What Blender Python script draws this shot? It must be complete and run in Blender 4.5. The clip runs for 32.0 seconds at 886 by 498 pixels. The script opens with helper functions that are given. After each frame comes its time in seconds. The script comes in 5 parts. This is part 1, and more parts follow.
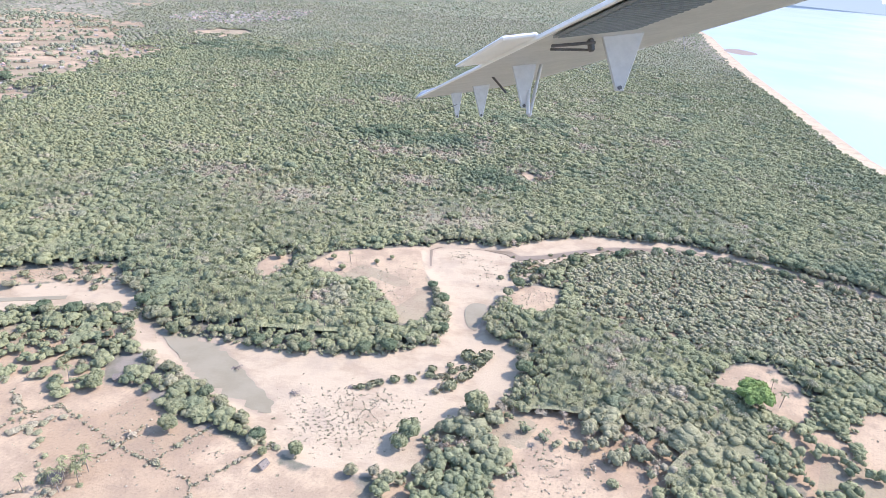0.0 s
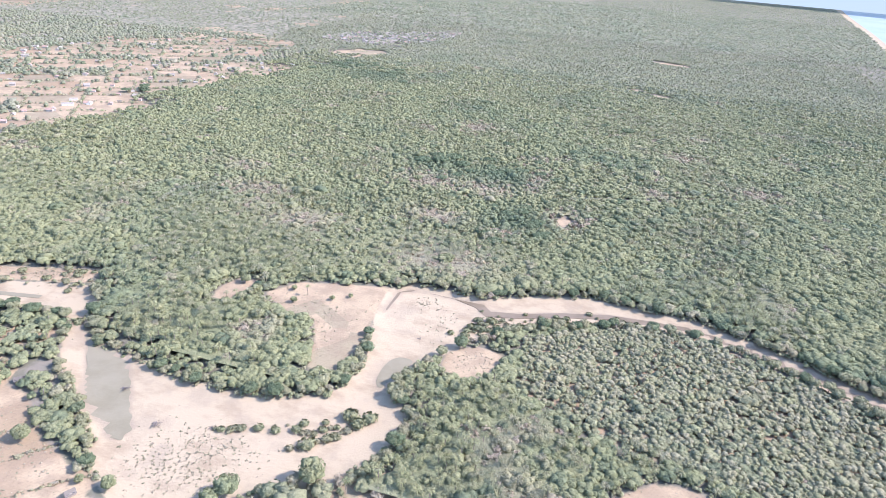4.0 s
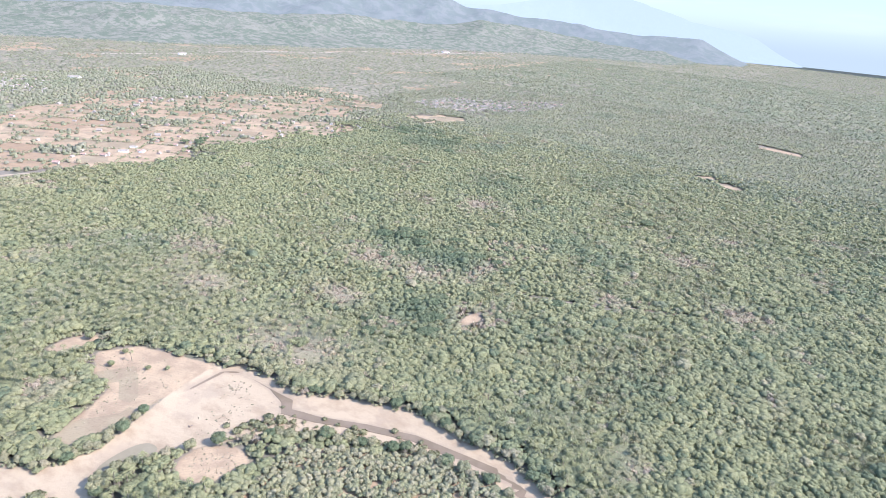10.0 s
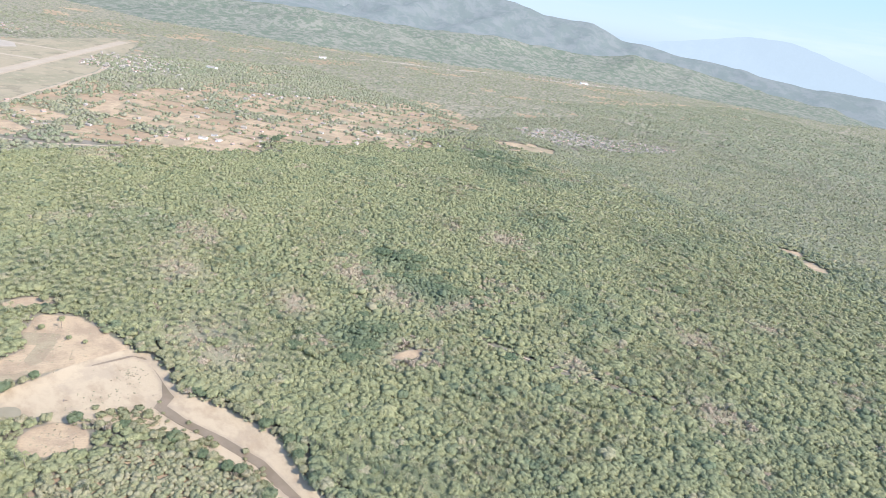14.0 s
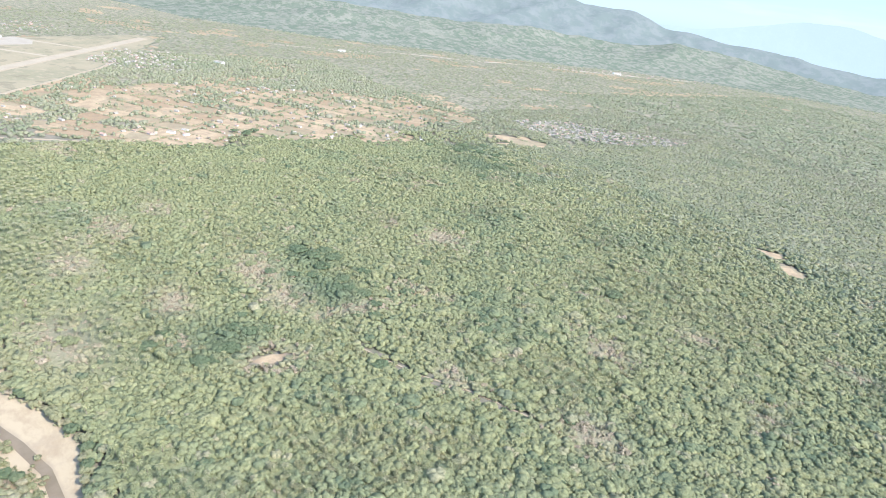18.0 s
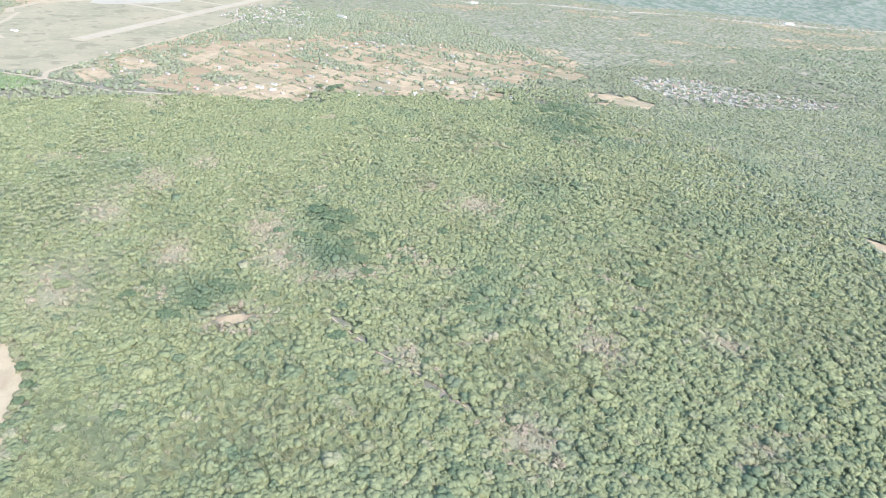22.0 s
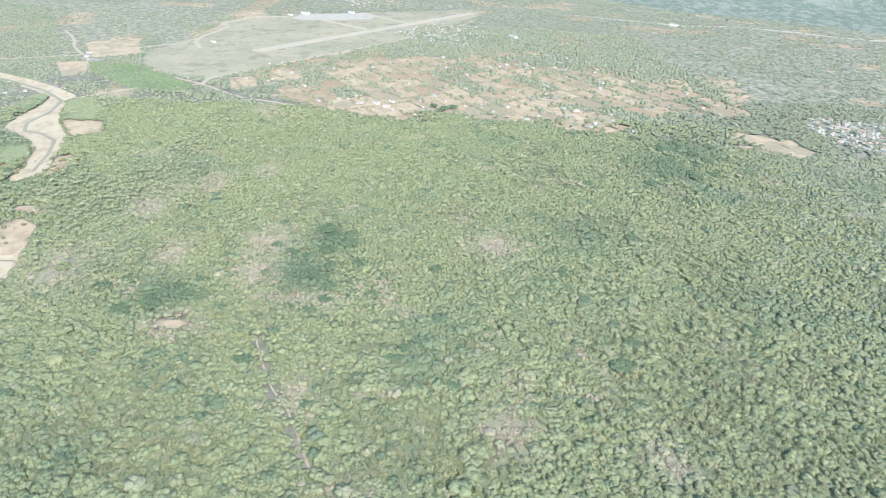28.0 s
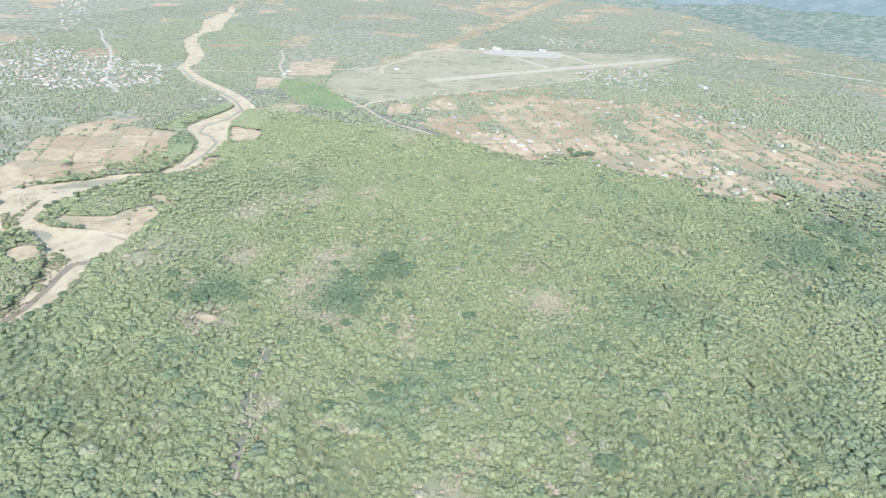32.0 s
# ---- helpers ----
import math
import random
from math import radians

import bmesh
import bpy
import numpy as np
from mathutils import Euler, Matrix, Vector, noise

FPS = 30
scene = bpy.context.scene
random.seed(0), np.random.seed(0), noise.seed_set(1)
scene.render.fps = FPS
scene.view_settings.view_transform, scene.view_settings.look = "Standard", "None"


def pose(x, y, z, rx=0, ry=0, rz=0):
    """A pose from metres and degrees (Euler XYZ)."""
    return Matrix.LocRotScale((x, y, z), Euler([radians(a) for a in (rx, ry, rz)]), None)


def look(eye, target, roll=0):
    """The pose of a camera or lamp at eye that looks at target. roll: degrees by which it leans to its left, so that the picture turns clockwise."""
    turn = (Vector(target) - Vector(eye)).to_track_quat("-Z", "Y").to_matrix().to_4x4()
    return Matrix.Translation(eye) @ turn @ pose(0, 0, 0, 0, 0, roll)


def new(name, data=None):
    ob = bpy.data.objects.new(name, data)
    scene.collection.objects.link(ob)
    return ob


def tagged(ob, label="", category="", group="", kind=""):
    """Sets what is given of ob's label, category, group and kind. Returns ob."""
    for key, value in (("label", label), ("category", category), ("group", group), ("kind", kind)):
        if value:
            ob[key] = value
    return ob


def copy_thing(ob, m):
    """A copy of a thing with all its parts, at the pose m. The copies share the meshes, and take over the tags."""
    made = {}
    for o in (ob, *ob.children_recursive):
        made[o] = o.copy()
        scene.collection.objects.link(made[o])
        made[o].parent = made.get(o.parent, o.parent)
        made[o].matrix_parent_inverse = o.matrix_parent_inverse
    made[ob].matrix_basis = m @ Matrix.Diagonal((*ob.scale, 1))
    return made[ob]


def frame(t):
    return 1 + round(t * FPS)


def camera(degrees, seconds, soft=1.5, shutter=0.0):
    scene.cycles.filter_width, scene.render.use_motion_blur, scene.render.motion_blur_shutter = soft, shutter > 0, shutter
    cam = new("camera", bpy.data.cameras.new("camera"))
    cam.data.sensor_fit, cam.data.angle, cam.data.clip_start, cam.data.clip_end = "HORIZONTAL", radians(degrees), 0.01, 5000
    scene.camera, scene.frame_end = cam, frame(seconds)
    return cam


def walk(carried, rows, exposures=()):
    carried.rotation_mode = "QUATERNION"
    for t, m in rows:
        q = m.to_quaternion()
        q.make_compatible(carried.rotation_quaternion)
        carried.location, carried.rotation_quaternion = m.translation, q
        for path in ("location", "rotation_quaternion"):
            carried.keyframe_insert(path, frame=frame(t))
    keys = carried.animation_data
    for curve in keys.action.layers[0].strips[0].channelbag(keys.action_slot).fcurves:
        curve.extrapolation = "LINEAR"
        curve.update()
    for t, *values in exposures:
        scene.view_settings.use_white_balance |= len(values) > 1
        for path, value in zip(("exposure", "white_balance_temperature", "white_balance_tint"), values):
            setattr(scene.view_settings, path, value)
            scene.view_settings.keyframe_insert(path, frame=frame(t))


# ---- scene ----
cam = camera(69.5, 32.0, soft=0.45)
METRES, EYE, TILT, LEAN, TURN = 1200.0, 205.0, -25.92, -4.48, 0.0
ROWS = [
    (0.0, -0.00023, 0.00006, -0.00025, 0.00, 0.00, 0.00),
    (0.5, 0.01466, 0.00323, 0.00231, 1.04, -0.28, -0.99),
    (1.0, 0.02950, 0.00682, 0.00498, 1.02, 0.64, -1.68),
    (1.5, 0.04426, 0.01080, 0.00778, 1.77, 0.12, -2.19),
    (2.0, 0.05893, 0.01518, 0.01072, 4.88, -0.93, -2.92),
    (2.5, 0.07349, 0.01993, 0.01379, 11.20, -0.82, -3.83),
    (4.5, 0.13042, 0.04253, 0.02755, 16.53, 0.83, -6.74),
    (5.0, 0.14426, 0.04903, 0.03138, 17.80, 0.90, -6.68),
    (5.5, 0.15791, 0.05585, 0.03536, 17.96, 1.40, -6.52),
    (6.0, 0.17136, 0.06299, 0.03950, 19.33, 0.71, -6.45),
    (6.5, 0.18461, 0.07043, 0.04380, 20.50, 0.60, -6.68),
    (7.0, 0.19763, 0.07818, 0.04826, 21.91, 1.38, -7.24),
    (7.5, 0.21043, 0.08621, 0.05287, 23.47, 3.19, -9.39),
    (8.0, 0.22299, 0.09452, 0.05765, 24.10, 4.90, -12.37),
    (8.5, 0.23529, 0.10311, 0.06258, 25.42, 4.51, -13.62),
    (9.0, 0.24733, 0.11197, 0.06766, 26.62, 3.41, -14.16),
    (9.5, 0.25911, 0.12109, 0.07290, 27.84, 3.27, -13.73),
    (10.0, 0.27060, 0.13045, 0.07828, 30.15, 3.10, -14.11),
    (10.5, 0.28180, 0.14007, 0.08382, 31.79, 3.98, -15.70),
    (11.0, 0.29270, 0.14992, 0.08949, 35.17, 5.02, -18.58),
    (11.5, 0.30330, 0.16000, 0.09531, 39.58, 5.23, -20.24),
    (12.0, 0.31358, 0.17030, 0.10126, 45.28, 3.84, -25.65),
    (12.5, 0.32354, 0.18082, 0.10734, 48.81, 2.73, -26.97),
    (13.0, 0.33317, 0.19155, 0.11355, 45.20, 3.42, -26.28),
    (13.5, 0.34246, 0.20248, 0.11988, 41.10, 4.14, -26.92),
    (14.0, 0.35141, 0.21361, 0.12633, 42.81, 0.82, -24.34),
    (14.5, 0.36001, 0.22492, 0.13289, 44.56, -0.37, -23.62),
    (15.0, 0.36825, 0.23641, 0.13956, 44.44, -0.13, -23.11),
    (15.5, 0.37613, 0.24808, 0.14633, 44.11, 0.48, -22.66),
    (17.5, 0.40391, 0.29633, 0.17433, 47.56, -1.37, -23.77),
    (18.0, 0.40989, 0.30875, 0.18153, 48.49, -2.17, -24.99),
    (18.5, 0.41549, 0.32130, 0.18880, 50.91, -4.17, -25.24),
    (19.0, 0.42069, 0.33397, 0.19614, 51.46, -4.05, -25.26),
    (19.5, 0.42548, 0.34675, 0.20353, 53.72, -5.83, -25.40),
    (20.0, 0.42988, 0.35964, 0.21098, 56.95, -8.55, -26.10),
    (20.5, 0.43387, 0.37262, 0.21848, 59.21, -9.86, -26.83),
    (21.0, 0.43745, 0.38569, 0.22602, 61.59, -11.64, -26.69),
    (21.5, 0.44062, 0.39884, 0.23360, 63.28, -12.48, -26.72),
    (22.0, 0.44337, 0.41206, 0.24121, 64.69, -13.24, -26.95),
    (22.5, 0.44571, 0.42534, 0.24886, 66.40, -13.74, -27.67),
    (23.0, 0.44764, 0.43867, 0.25652, 69.38, -15.50, -27.92),
    (23.5, 0.44914, 0.45204, 0.26422, 73.44, -17.34, -29.17),
    (24.0, 0.45023, 0.46544, 0.27192, 77.56, -20.03, -30.19),
    (24.5, 0.45090, 0.47886, 0.27965, 78.40, -20.23, -29.19),
    (25.0, 0.45114, 0.49230, 0.28738, 79.23, -20.81, -29.01),
    (25.5, 0.45096, 0.50573, 0.29513, 79.46, -20.25, -28.54),
    (27.5, 0.44605, 0.55923, 0.32615, 86.67, -22.20, -28.58),
    (28.0, 0.44377, 0.57249, 0.33391, 88.64, -23.17, -28.82),
    (28.5, 0.44108, 0.58568, 0.34168, 90.70, -24.49, -29.00),
    (29.0, 0.43796, 0.59878, 0.34944, 92.79, -25.30, -28.88),
    (29.5, 0.43444, 0.61178, 0.35721, 96.68, -27.22, -29.45),
    (30.0, 0.43050, 0.62467, 0.36499, 100.21, -28.69, -29.96),
    (30.5, 0.42615, 0.63743, 0.37277, 102.57, -28.84, -30.08),
    (31.0, 0.42139, 0.65005, 0.38056, 105.70, -29.53, -29.85),
    (31.5, 0.41623, 0.66251, 0.38836, 108.38, -30.32, -29.49),
    (32.0, 0.41066, 0.67480, 0.39618, 112.02, -31.71, -29.16),
]
EXPOSURES = [(0.0, 1.56, 5900, 24), (8.0, 1.66, 5750, 24), (13.0, 1.37, 6200, 17), (19.0, 1.62, 6050, 10), (25.0, 1.55, 5750, 6), (32.0, 1.46, 5700, 5)]
walk(cam, [(t, pose(0, 0, EYE, TILT, LEAN, TURN) @ pose(METRES * x, METRES * y, METRES * z, 90 + pitch, roll, yaw)) for t, x, y, z, yaw, pitch, roll in ROWS],
     exposures=EXPOSURES)

# ---- world and sun ----
SUN_ELEVATION, SUN_X, SUN_Y = radians(42), 0.95, 0.30
SUN_AZIMUTH = math.atan2(SUN_X, SUN_Y)          # clockwise from +y
world = bpy.data.worlds.new("world")
scene.world = world
world.use_nodes = True
wn, wl = world.node_tree.nodes, world.node_tree.links
wn.clear()
w_out, w_bg, w_sky = wn.new("ShaderNodeOutputWorld"), wn.new("ShaderNodeBackground"), wn.new("ShaderNodeTexSky")
w_sky.sky_type, w_sky.sun_disc = "NISHITA", False
w_sky.sun_elevation, w_sky.sun_rotation = SUN_ELEVATION, SUN_AZIMUTH
w_sky.air_density, w_sky.dust_density, w_sky.ozone_density, w_sky.altitude = 1.0, 0.5, 1.5, 200.0
w_bg.inputs["Strength"].default_value = 0.15
wl.new(w_sky.outputs[0], w_bg.inputs["Color"])
wl.new(w_bg.outputs[0], w_out.inputs["Surface"])
sun_light = bpy.data.lights.new("sun", "SUN")
sun_light.energy, sun_light.angle, sun_light.color = 2.5, radians(1.0), (1.0, 0.94, 0.87)
sun = new("sun", sun_light)
sun_dir = Vector((math.sin(SUN_AZIMUTH) * math.cos(SUN_ELEVATION), math.cos(SUN_AZIMUTH) * math.cos(SUN_ELEVATION), math.sin(SUN_ELEVATION)))
sun.matrix_world = look(sun_dir * 900, (0, 0, 0))


# ---- small numeric tools ----
rng = np.random.default_rng(7)


def lattice(ix, iy, seed):
    h = (ix.astype(np.int64) * 374761393 + iy.astype(np.int64) * 668265263 + seed * 1442695041) & 0x7FFFFFFF
    h = ((h ^ (h >> 13)) * 1274126177) & 0x7FFFFFFF
    return ((h ^ (h >> 16)) & 0xFFFF) / 65535.0


def vnoise(x, y, size, seed=0):
    """Smooth value noise, 0 to 1."""
    x, y = np.asarray(x, float) / size, np.asarray(y, float) / size
    ix, iy = np.floor(x), np.floor(y)
    fx, fy = x - ix, y - iy
    fx, fy = fx * fx * (3 - 2 * fx), fy * fy * (3 - 2 * fy)
    a, b = lattice(ix, iy, seed), lattice(ix + 1, iy, seed)
    c, d = lattice(ix, iy + 1, seed), lattice(ix + 1, iy + 1, seed)
    return (a + (b - a) * fx) * (1 - fy) + (c + (d - c) * fx) * fy


def fnoise(x, y, size, seed=0):
    return (vnoise(x, y, size, seed) * 4 + vnoise(x, y, size / 2.1, seed + 5) * 2 + vnoise(x, y, size / 4.3, seed + 9)) / 7


def seg_dist(x, y, pts, closed):
    """Distance of points to a chain, and the share of the way along it of the nearest place."""
    best, where = np.full(x.shape, 1e9), np.zeros(x.shape)
    n = len(pts)
    for i in range(n if closed else n - 1):
        (x0, y0), (x1, y1) = pts[i][:2], pts[(i + 1) % n][:2]
        dx, dy = x1 - x0, y1 - y0
        u = np.clip(((x - x0) * dx + (y - y0) * dy) / (dx * dx + dy * dy + 1e-9), 0, 1)
        d = np.hypot(x - x0 - u * dx, y - y0 - u * dy)
        m = d < best
        best[m], where[m] = d[m], (i + u)[m]
    return best, where


def inside(x, y, pts):
    """Signed distance to a closed outline: positive within."""
    d, _ = seg_dist(x, y, pts, True)
    c = np.zeros(x.shape, bool)
    n = len(pts)
    for i in range(n):
        (x0, y0), (x1, y1) = pts[i], pts[(i + 1) % n]
        if y0 != y1:
            c ^= ((y0 > y) != (y1 > y)) & (x < (x1 - x0) * (y - y0) / (y1 - y0) + x0)
    return np.where(c, d, -d)


def band(x, y, pts):
    """Signed distance to a chain of (x, y, half width)."""
    d, u = seg_dist(x, y, pts, False)
    return np.interp(u, range(len(pts)), [p[2] for p in pts]) - d


# ---- the plan, in metres ----
BED_NORTH = [(-243, 326), (-216, 336), (-186, 343), (-169, 334), (-162, 314), (-134, 294), (-107, 290), (-85, 283), (-58, 282), (-28, 283),
             (-4, 291), (14, 298), (17, 312), (22, 328), (18, 343), (11, 372), (5, 395), (3, 422), (14, 434), (44, 434), (66, 432),
             (93, 448), (136, 463), (160, 461), (208, 459), (252, 442), (288, 423), (318, 404), (380, 362), (460, 310)]
BED_SOUTH = [(455, 300), (375, 350), (314, 393), (271, 417), (241, 434), (208, 445), (157, 437), (120, 420), (90, 404), (68, 380), (48, 350),
             (40, 330), (40, 314), (56, 299), (57, 278), (43, 249), (20, 239), (7, 226), (7, 206), (-6, 201), (-29, 205), (-43, 207),
             (-60, 217), (-87, 241), (-113, 261), (-134, 273), (-151, 292), (-165, 313), (-204, 312), (-232, 307)]
BED = BED_NORTH + BED_SOUTH
UPSTREAM = [(-230, 317, 12), (-280, 305, 15), (-325, 282, 22), (-372, 235, 30), (-420, 222, 24), (-470, 214, 15), (-520, 206, 15), (-560, 160, 14), (-610, 80, 14),
            (-665, -25, 13), (-735, -112, 12), (-800, -140, 12), (-880, -190, 17), (-960, -265, 18), (-1050, -345, 14), (-1150, -400, 12), (-1250, -425, 28),
            (-1400, -530, 36), (-1600, -620, 16), (-1850, -765, 12), (-2300, -900, 12)]
WATER = [(-163, 314), (-155, 306), (-146, 301), (-134, 288), (-122, 275), (-112, 262), (-111, 255), (-98, 248), (-84, 243), (-73, 236), (-65, 235), (-66, 246), (-79, 257), (-86, 267), (-98, 280), (-108, 291), (-120, 296), (-133, 299), (-150, 312), (-163, 319)]
POND = [(30, 344), (38, 350), (46, 345), (42, 330), (36, 318), (30, 324)]
STREAM = [(6, 395, 1.4), (6, 424, 1.6), (16, 431, 1.6), (46, 431, 2.4), (64, 426, 3), (72, 418, 3), (92, 424, 2.4), (120, 437, 2.4), (150, 447, 2.4), (205, 450, 3), (250, 434, 4),
          (290, 414, 4.5), (330, 389, 5), (455, 305, 5)]
CLEARINGS = [
    [(-77, 383), (-62, 406), (-30, 416), (1, 425), (3, 395), (6, 371), (9, 349), (7, 322), (-10, 316), (-17, 339), (-30, 366), (-52, 368)],
    [(61, 367), (80, 377), (94, 372), (88, 346), (71, 340), (60, 349)],
    [(161, 279), (183, 299), (203, 299), (212, 270), (196, 248), (185, 254), (181, 271)],
    [(37, 199), (57, 205), (87, 199), (91, 180), (40, 180)],
    [(46, 224), (69, 222), (66, 209), (50, 211)],
    [(95, 590), (94, 606), (102, 614), (107, 604), (103, 582)],
    [(-947, 40), (-1019, 128), (-863, 196), (-806, 123)],
    [(-1264, 243), (-1462, 320), (-1424, 369), (-1252, 264)],
    [(-470, 1317), (-483, 1351), (-403, 1407), (-368, 1362), (-400, 1343)],
    [(-395, 268), (-403, 321), (-353, 340), (-331, 313)],
    [(-753, 77), (-776, 131), (-677, 167), (-649, 140)],
    [(-695, 425), (-717, 467), (-635, 492), (-608, 454)],
    [(-768, 482), (-803, 526), (-714, 564), (-695, 515)],
    [(-514, 631), (-499, 739), (-556, 784), (-603, 743), (-551, 650)],
    [(120, 1283), (146, 1300), (165, 1283), (150, 1268)],
    [(165, 1272), (196, 1262), (214, 1246), (195, 1230), (172, 1250)],
    [(215, 240), (240, 262), (285, 250), (270, 215), (225, 205)],
    [(-108, 384), (-100, 398), (-86, 396), (-90, 376), (-98, 360), (-106, 366)],
    [(158, 1698), (250, 1662), (258, 1610), (175, 1640)],
]
PLANTATION = [(100, 395), (165, 436), (210, 438), (270, 410), (330, 375), (370, 330), (330, 270), (225, 305), (150, 320), (105, 345)]
SCRUB = [(-262, 345), (-197, 366), (-184, 352), (-215, 340), (-250, 330)]
PLOTS = [(-191, 241), (-162, 234), (-150, 248), (-131, 246), (-104, 225), (-84, 219), (-64, 210), (-48, 200), (-23, 198), (-14, 182), (-40, 120), (-320, 120), (-330, 215), (-240, 236)]
FARMS = [(-640, 420), (-600, 500), (-545, 590), (-502, 672), (-477, 763), (-540, 800), (-492, 867), (-485, 961), (-455, 1010), (-450, 1137), (-420, 1230), (-380, 1340), (-470, 1420),
         (-600, 1400), (-760, 1340), (-900, 1200), (-960, 1000), (-980, 797), (-930, 612), (-825, 470)]
WEST_FARMS = [(-110, 170), (-170, 245), (-245, 262), (-320, 200), (-400, 140), (-330, 60), (-230, 40), (-120, 110)]
AIRFIELD = [(-700, 330), (-682, 385), (-853, 503), (-1142, 708), (-1400, 850), (-1700, 985), (-1780, 960), (-1600, 640), (-1500, 420), (-1290, 250), (-1065, 245), (-880, 200), (-770, 235)]
WEDGE = [(-765, 131), (-758, 221), (-690, 310), (-610, 395), (-569, 364), (-590, 279), (-680, 180)]
ORCHARD = [(-1000, -20), (-1140, 225), (-1320, 175), (-1540, -70), (-1330, -225), (-1080, -80)]
COAST = [(1300, -900), (900, -300), (690, 250), (590, 520), (550, 690), (555, 760), (578, 879), (612, 1034), (648, 1221), (688, 1416), (762, 1720), (842, 2022), (900, 2400), (1000, 3000), (1150, 4000), (1300, 4950), (4950, 4950), (4950, -4950), (1500, -4950)]
SPITS = [[(752, 1749), (811, 1799), (838, 1755), (841, 1711), (793, 1669), (756, 1687)], [(687, 1553), (701, 1521), (693, 1474), (674, 1473), (665, 1505)]]
ROAD_LINES = [
    [(-640, 390), (-682, 392), (-853, 513), (-1142, 718), (-1230, 765)],
    [(-1067, -58), (-765, 131), (-690, 300), (-635, 395), (-559, 494), (-530, 581)],
    [(-500, 215), (-600, 300), (-640, 390)],
    [(-725, -79), (-827, 92), (-1000, 240), (-1074, 262)],
    [(-1030, -650), (-749, -327), (-600, -200), (-480, -60)],
]
VILLAGES = [
    [(-600, 1490), (-575, 1660), (-480, 1720), (-340, 1840), (-320, 1760), (-350, 1600), (-430, 1490), (-500, 1450)],
    [(-760, -520), (-745, -320), (-715, -140), (-590, -45), (-470, -120), (-450, -230), (-570, -440)],
    [(-1264, 712), (-1433, 814), (-1331, 927), (-1118, 896), (-1134, 760)],
]


def plot_grid(x, y, turn=33, du=64.0, dv=46.0):
    """The patchwork of plots: distance to the nearest plot edge, and a tone for each plot."""
    c, s = math.cos(radians(turn)), math.sin(radians(turn))
    x, y = x + 14 * (vnoise(x, y, 110, 71) - 0.5), y + 14 * (vnoise(x, y, 110, 72) - 0.5)
    u, v = (x * c + y * s) / du, (y * c - x * s) / dv
    u = u + 0.5 * lattice(np.floor(v), np.zeros_like(v), 5)
    edge = np.minimum(np.abs(u - np.round(u)) * du, np.abs(v - np.round(v)) * dv)
    return edge, lattice(np.floor(u), np.floor(v), 9)


def wooded_share(x, y):
    """The share of farm plots that lie under trees."""
    return np.clip((fnoise(x, y, 170, 33) - 0.46) * 4.5, 0.10, 0.75)


def ground_height(x, y):
    """The land: nearly flat, with the river bed and the sea floor let into it."""
    z = (fnoise(x, y, 90, 3) - 0.5) * 0.8 * np.clip(-inside(x, y, AIRFIELD) / 20, 0, 1)
    bed = np.maximum(inside(x, y, BED), band(x, y, UPSTREAM))
    z *= 1 - 0.9 * np.clip((bed + 4.0) / 6.0, 0, 1)
    z -= 1.6 * np.clip((bed + 2.0) / 6.0, 0, 1)
    wet = np.maximum(np.maximum(inside(x, y, WATER), inside(x, y, POND)), band(x, y, STREAM))
    sunk = np.clip((wet + 3.0) / 4.0, 0, 1)
    z = z * (1 - sunk) + np.minimum(z, -1.62) * sunk
    sea = inside(x, y, COAST)
    z = np.where(sea > -60, z * np.clip(-sea / 60, 0, 1) - 3.0 * np.clip((sea + 22) / 60, -0.3, 1) - 0.3, z)
    return z, bed, wet, sea


# ---- materials ----
def material(name):
    m = bpy.data.materials.new(name)
    m.use_nodes = True
    nt = m.node_tree
    return m, nt.nodes, nt.links, nt.nodes["Principled BSDF"]


def mathnode(nodes, links, op, a, b=None, c=None, clamp=False):
    n = nodes.new("ShaderNodeMath")
    n.operation, n.use_clamp = op, clamp
    for i, v in enumerate((a, b, c)):
        if v is None:
            continue
        if isinstance(v, (int, float)):
            n.inputs[i].default_value = v
        else:
            links.new(v, n.inputs[i])
    return n.outputs[0]


def mixcol(nodes, links, fac, a, b, blend="MIX"):
    n = nodes.new("ShaderNodeMix")
    n.data_type, n.blend_type = "RGBA", blend
    for i, v in ((0, fac), (6, a), (7, b)):
        if isinstance(v, (int, float)):
            n.inputs[i].default_value = v
        elif isinstance(v, tuple):
            n.inputs[i].default_value = (*v, 1)
        else:
            links.new(v, n.inputs[i])
    return n.outputs[2]


def noise_tex(nodes, links, scale, detail=4, rough=0.6, vector=None):
    n = nodes.new("ShaderNodeTexNoise")
    n.inputs["Scale"].default_value, n.inputs["Detail"].default_value, n.inputs["Roughness"].default_value = scale, detail, rough
    if vector is not None:
        links.new(vector, n.inputs["Vector"])
    return n.outputs["Fac"]


def attr(nodes, name):
    n = nodes.new("ShaderNodeAttribute")
    n.attribute_name = name
    return n.outputs["Fac"]


def step(nodes, links, value, lo, hi):
    n = nodes.new("ShaderNodeMapRange")
    n.interpolation_type = "SMOOTHSTEP"
    n.inputs["From Min"].default_value, n.inputs["From Max"].default_value = lo, hi
    links.new(value, n.inputs["Value"])
    return n.outputs["Result"]


def bump(nodes, links, bsdf, height, strength, distance):
    n = nodes.new("ShaderNodeBump")
    n.inputs["Strength"].default_value, n.inputs["Distance"].default_value = strength, distance
    links.new(height, n.inputs["Height"])
    links.new(n.outputs[0], bsdf.inputs["Normal"])


def position(nodes):
    return nodes.new("ShaderNodeNewGeometry").outputs["Position"]


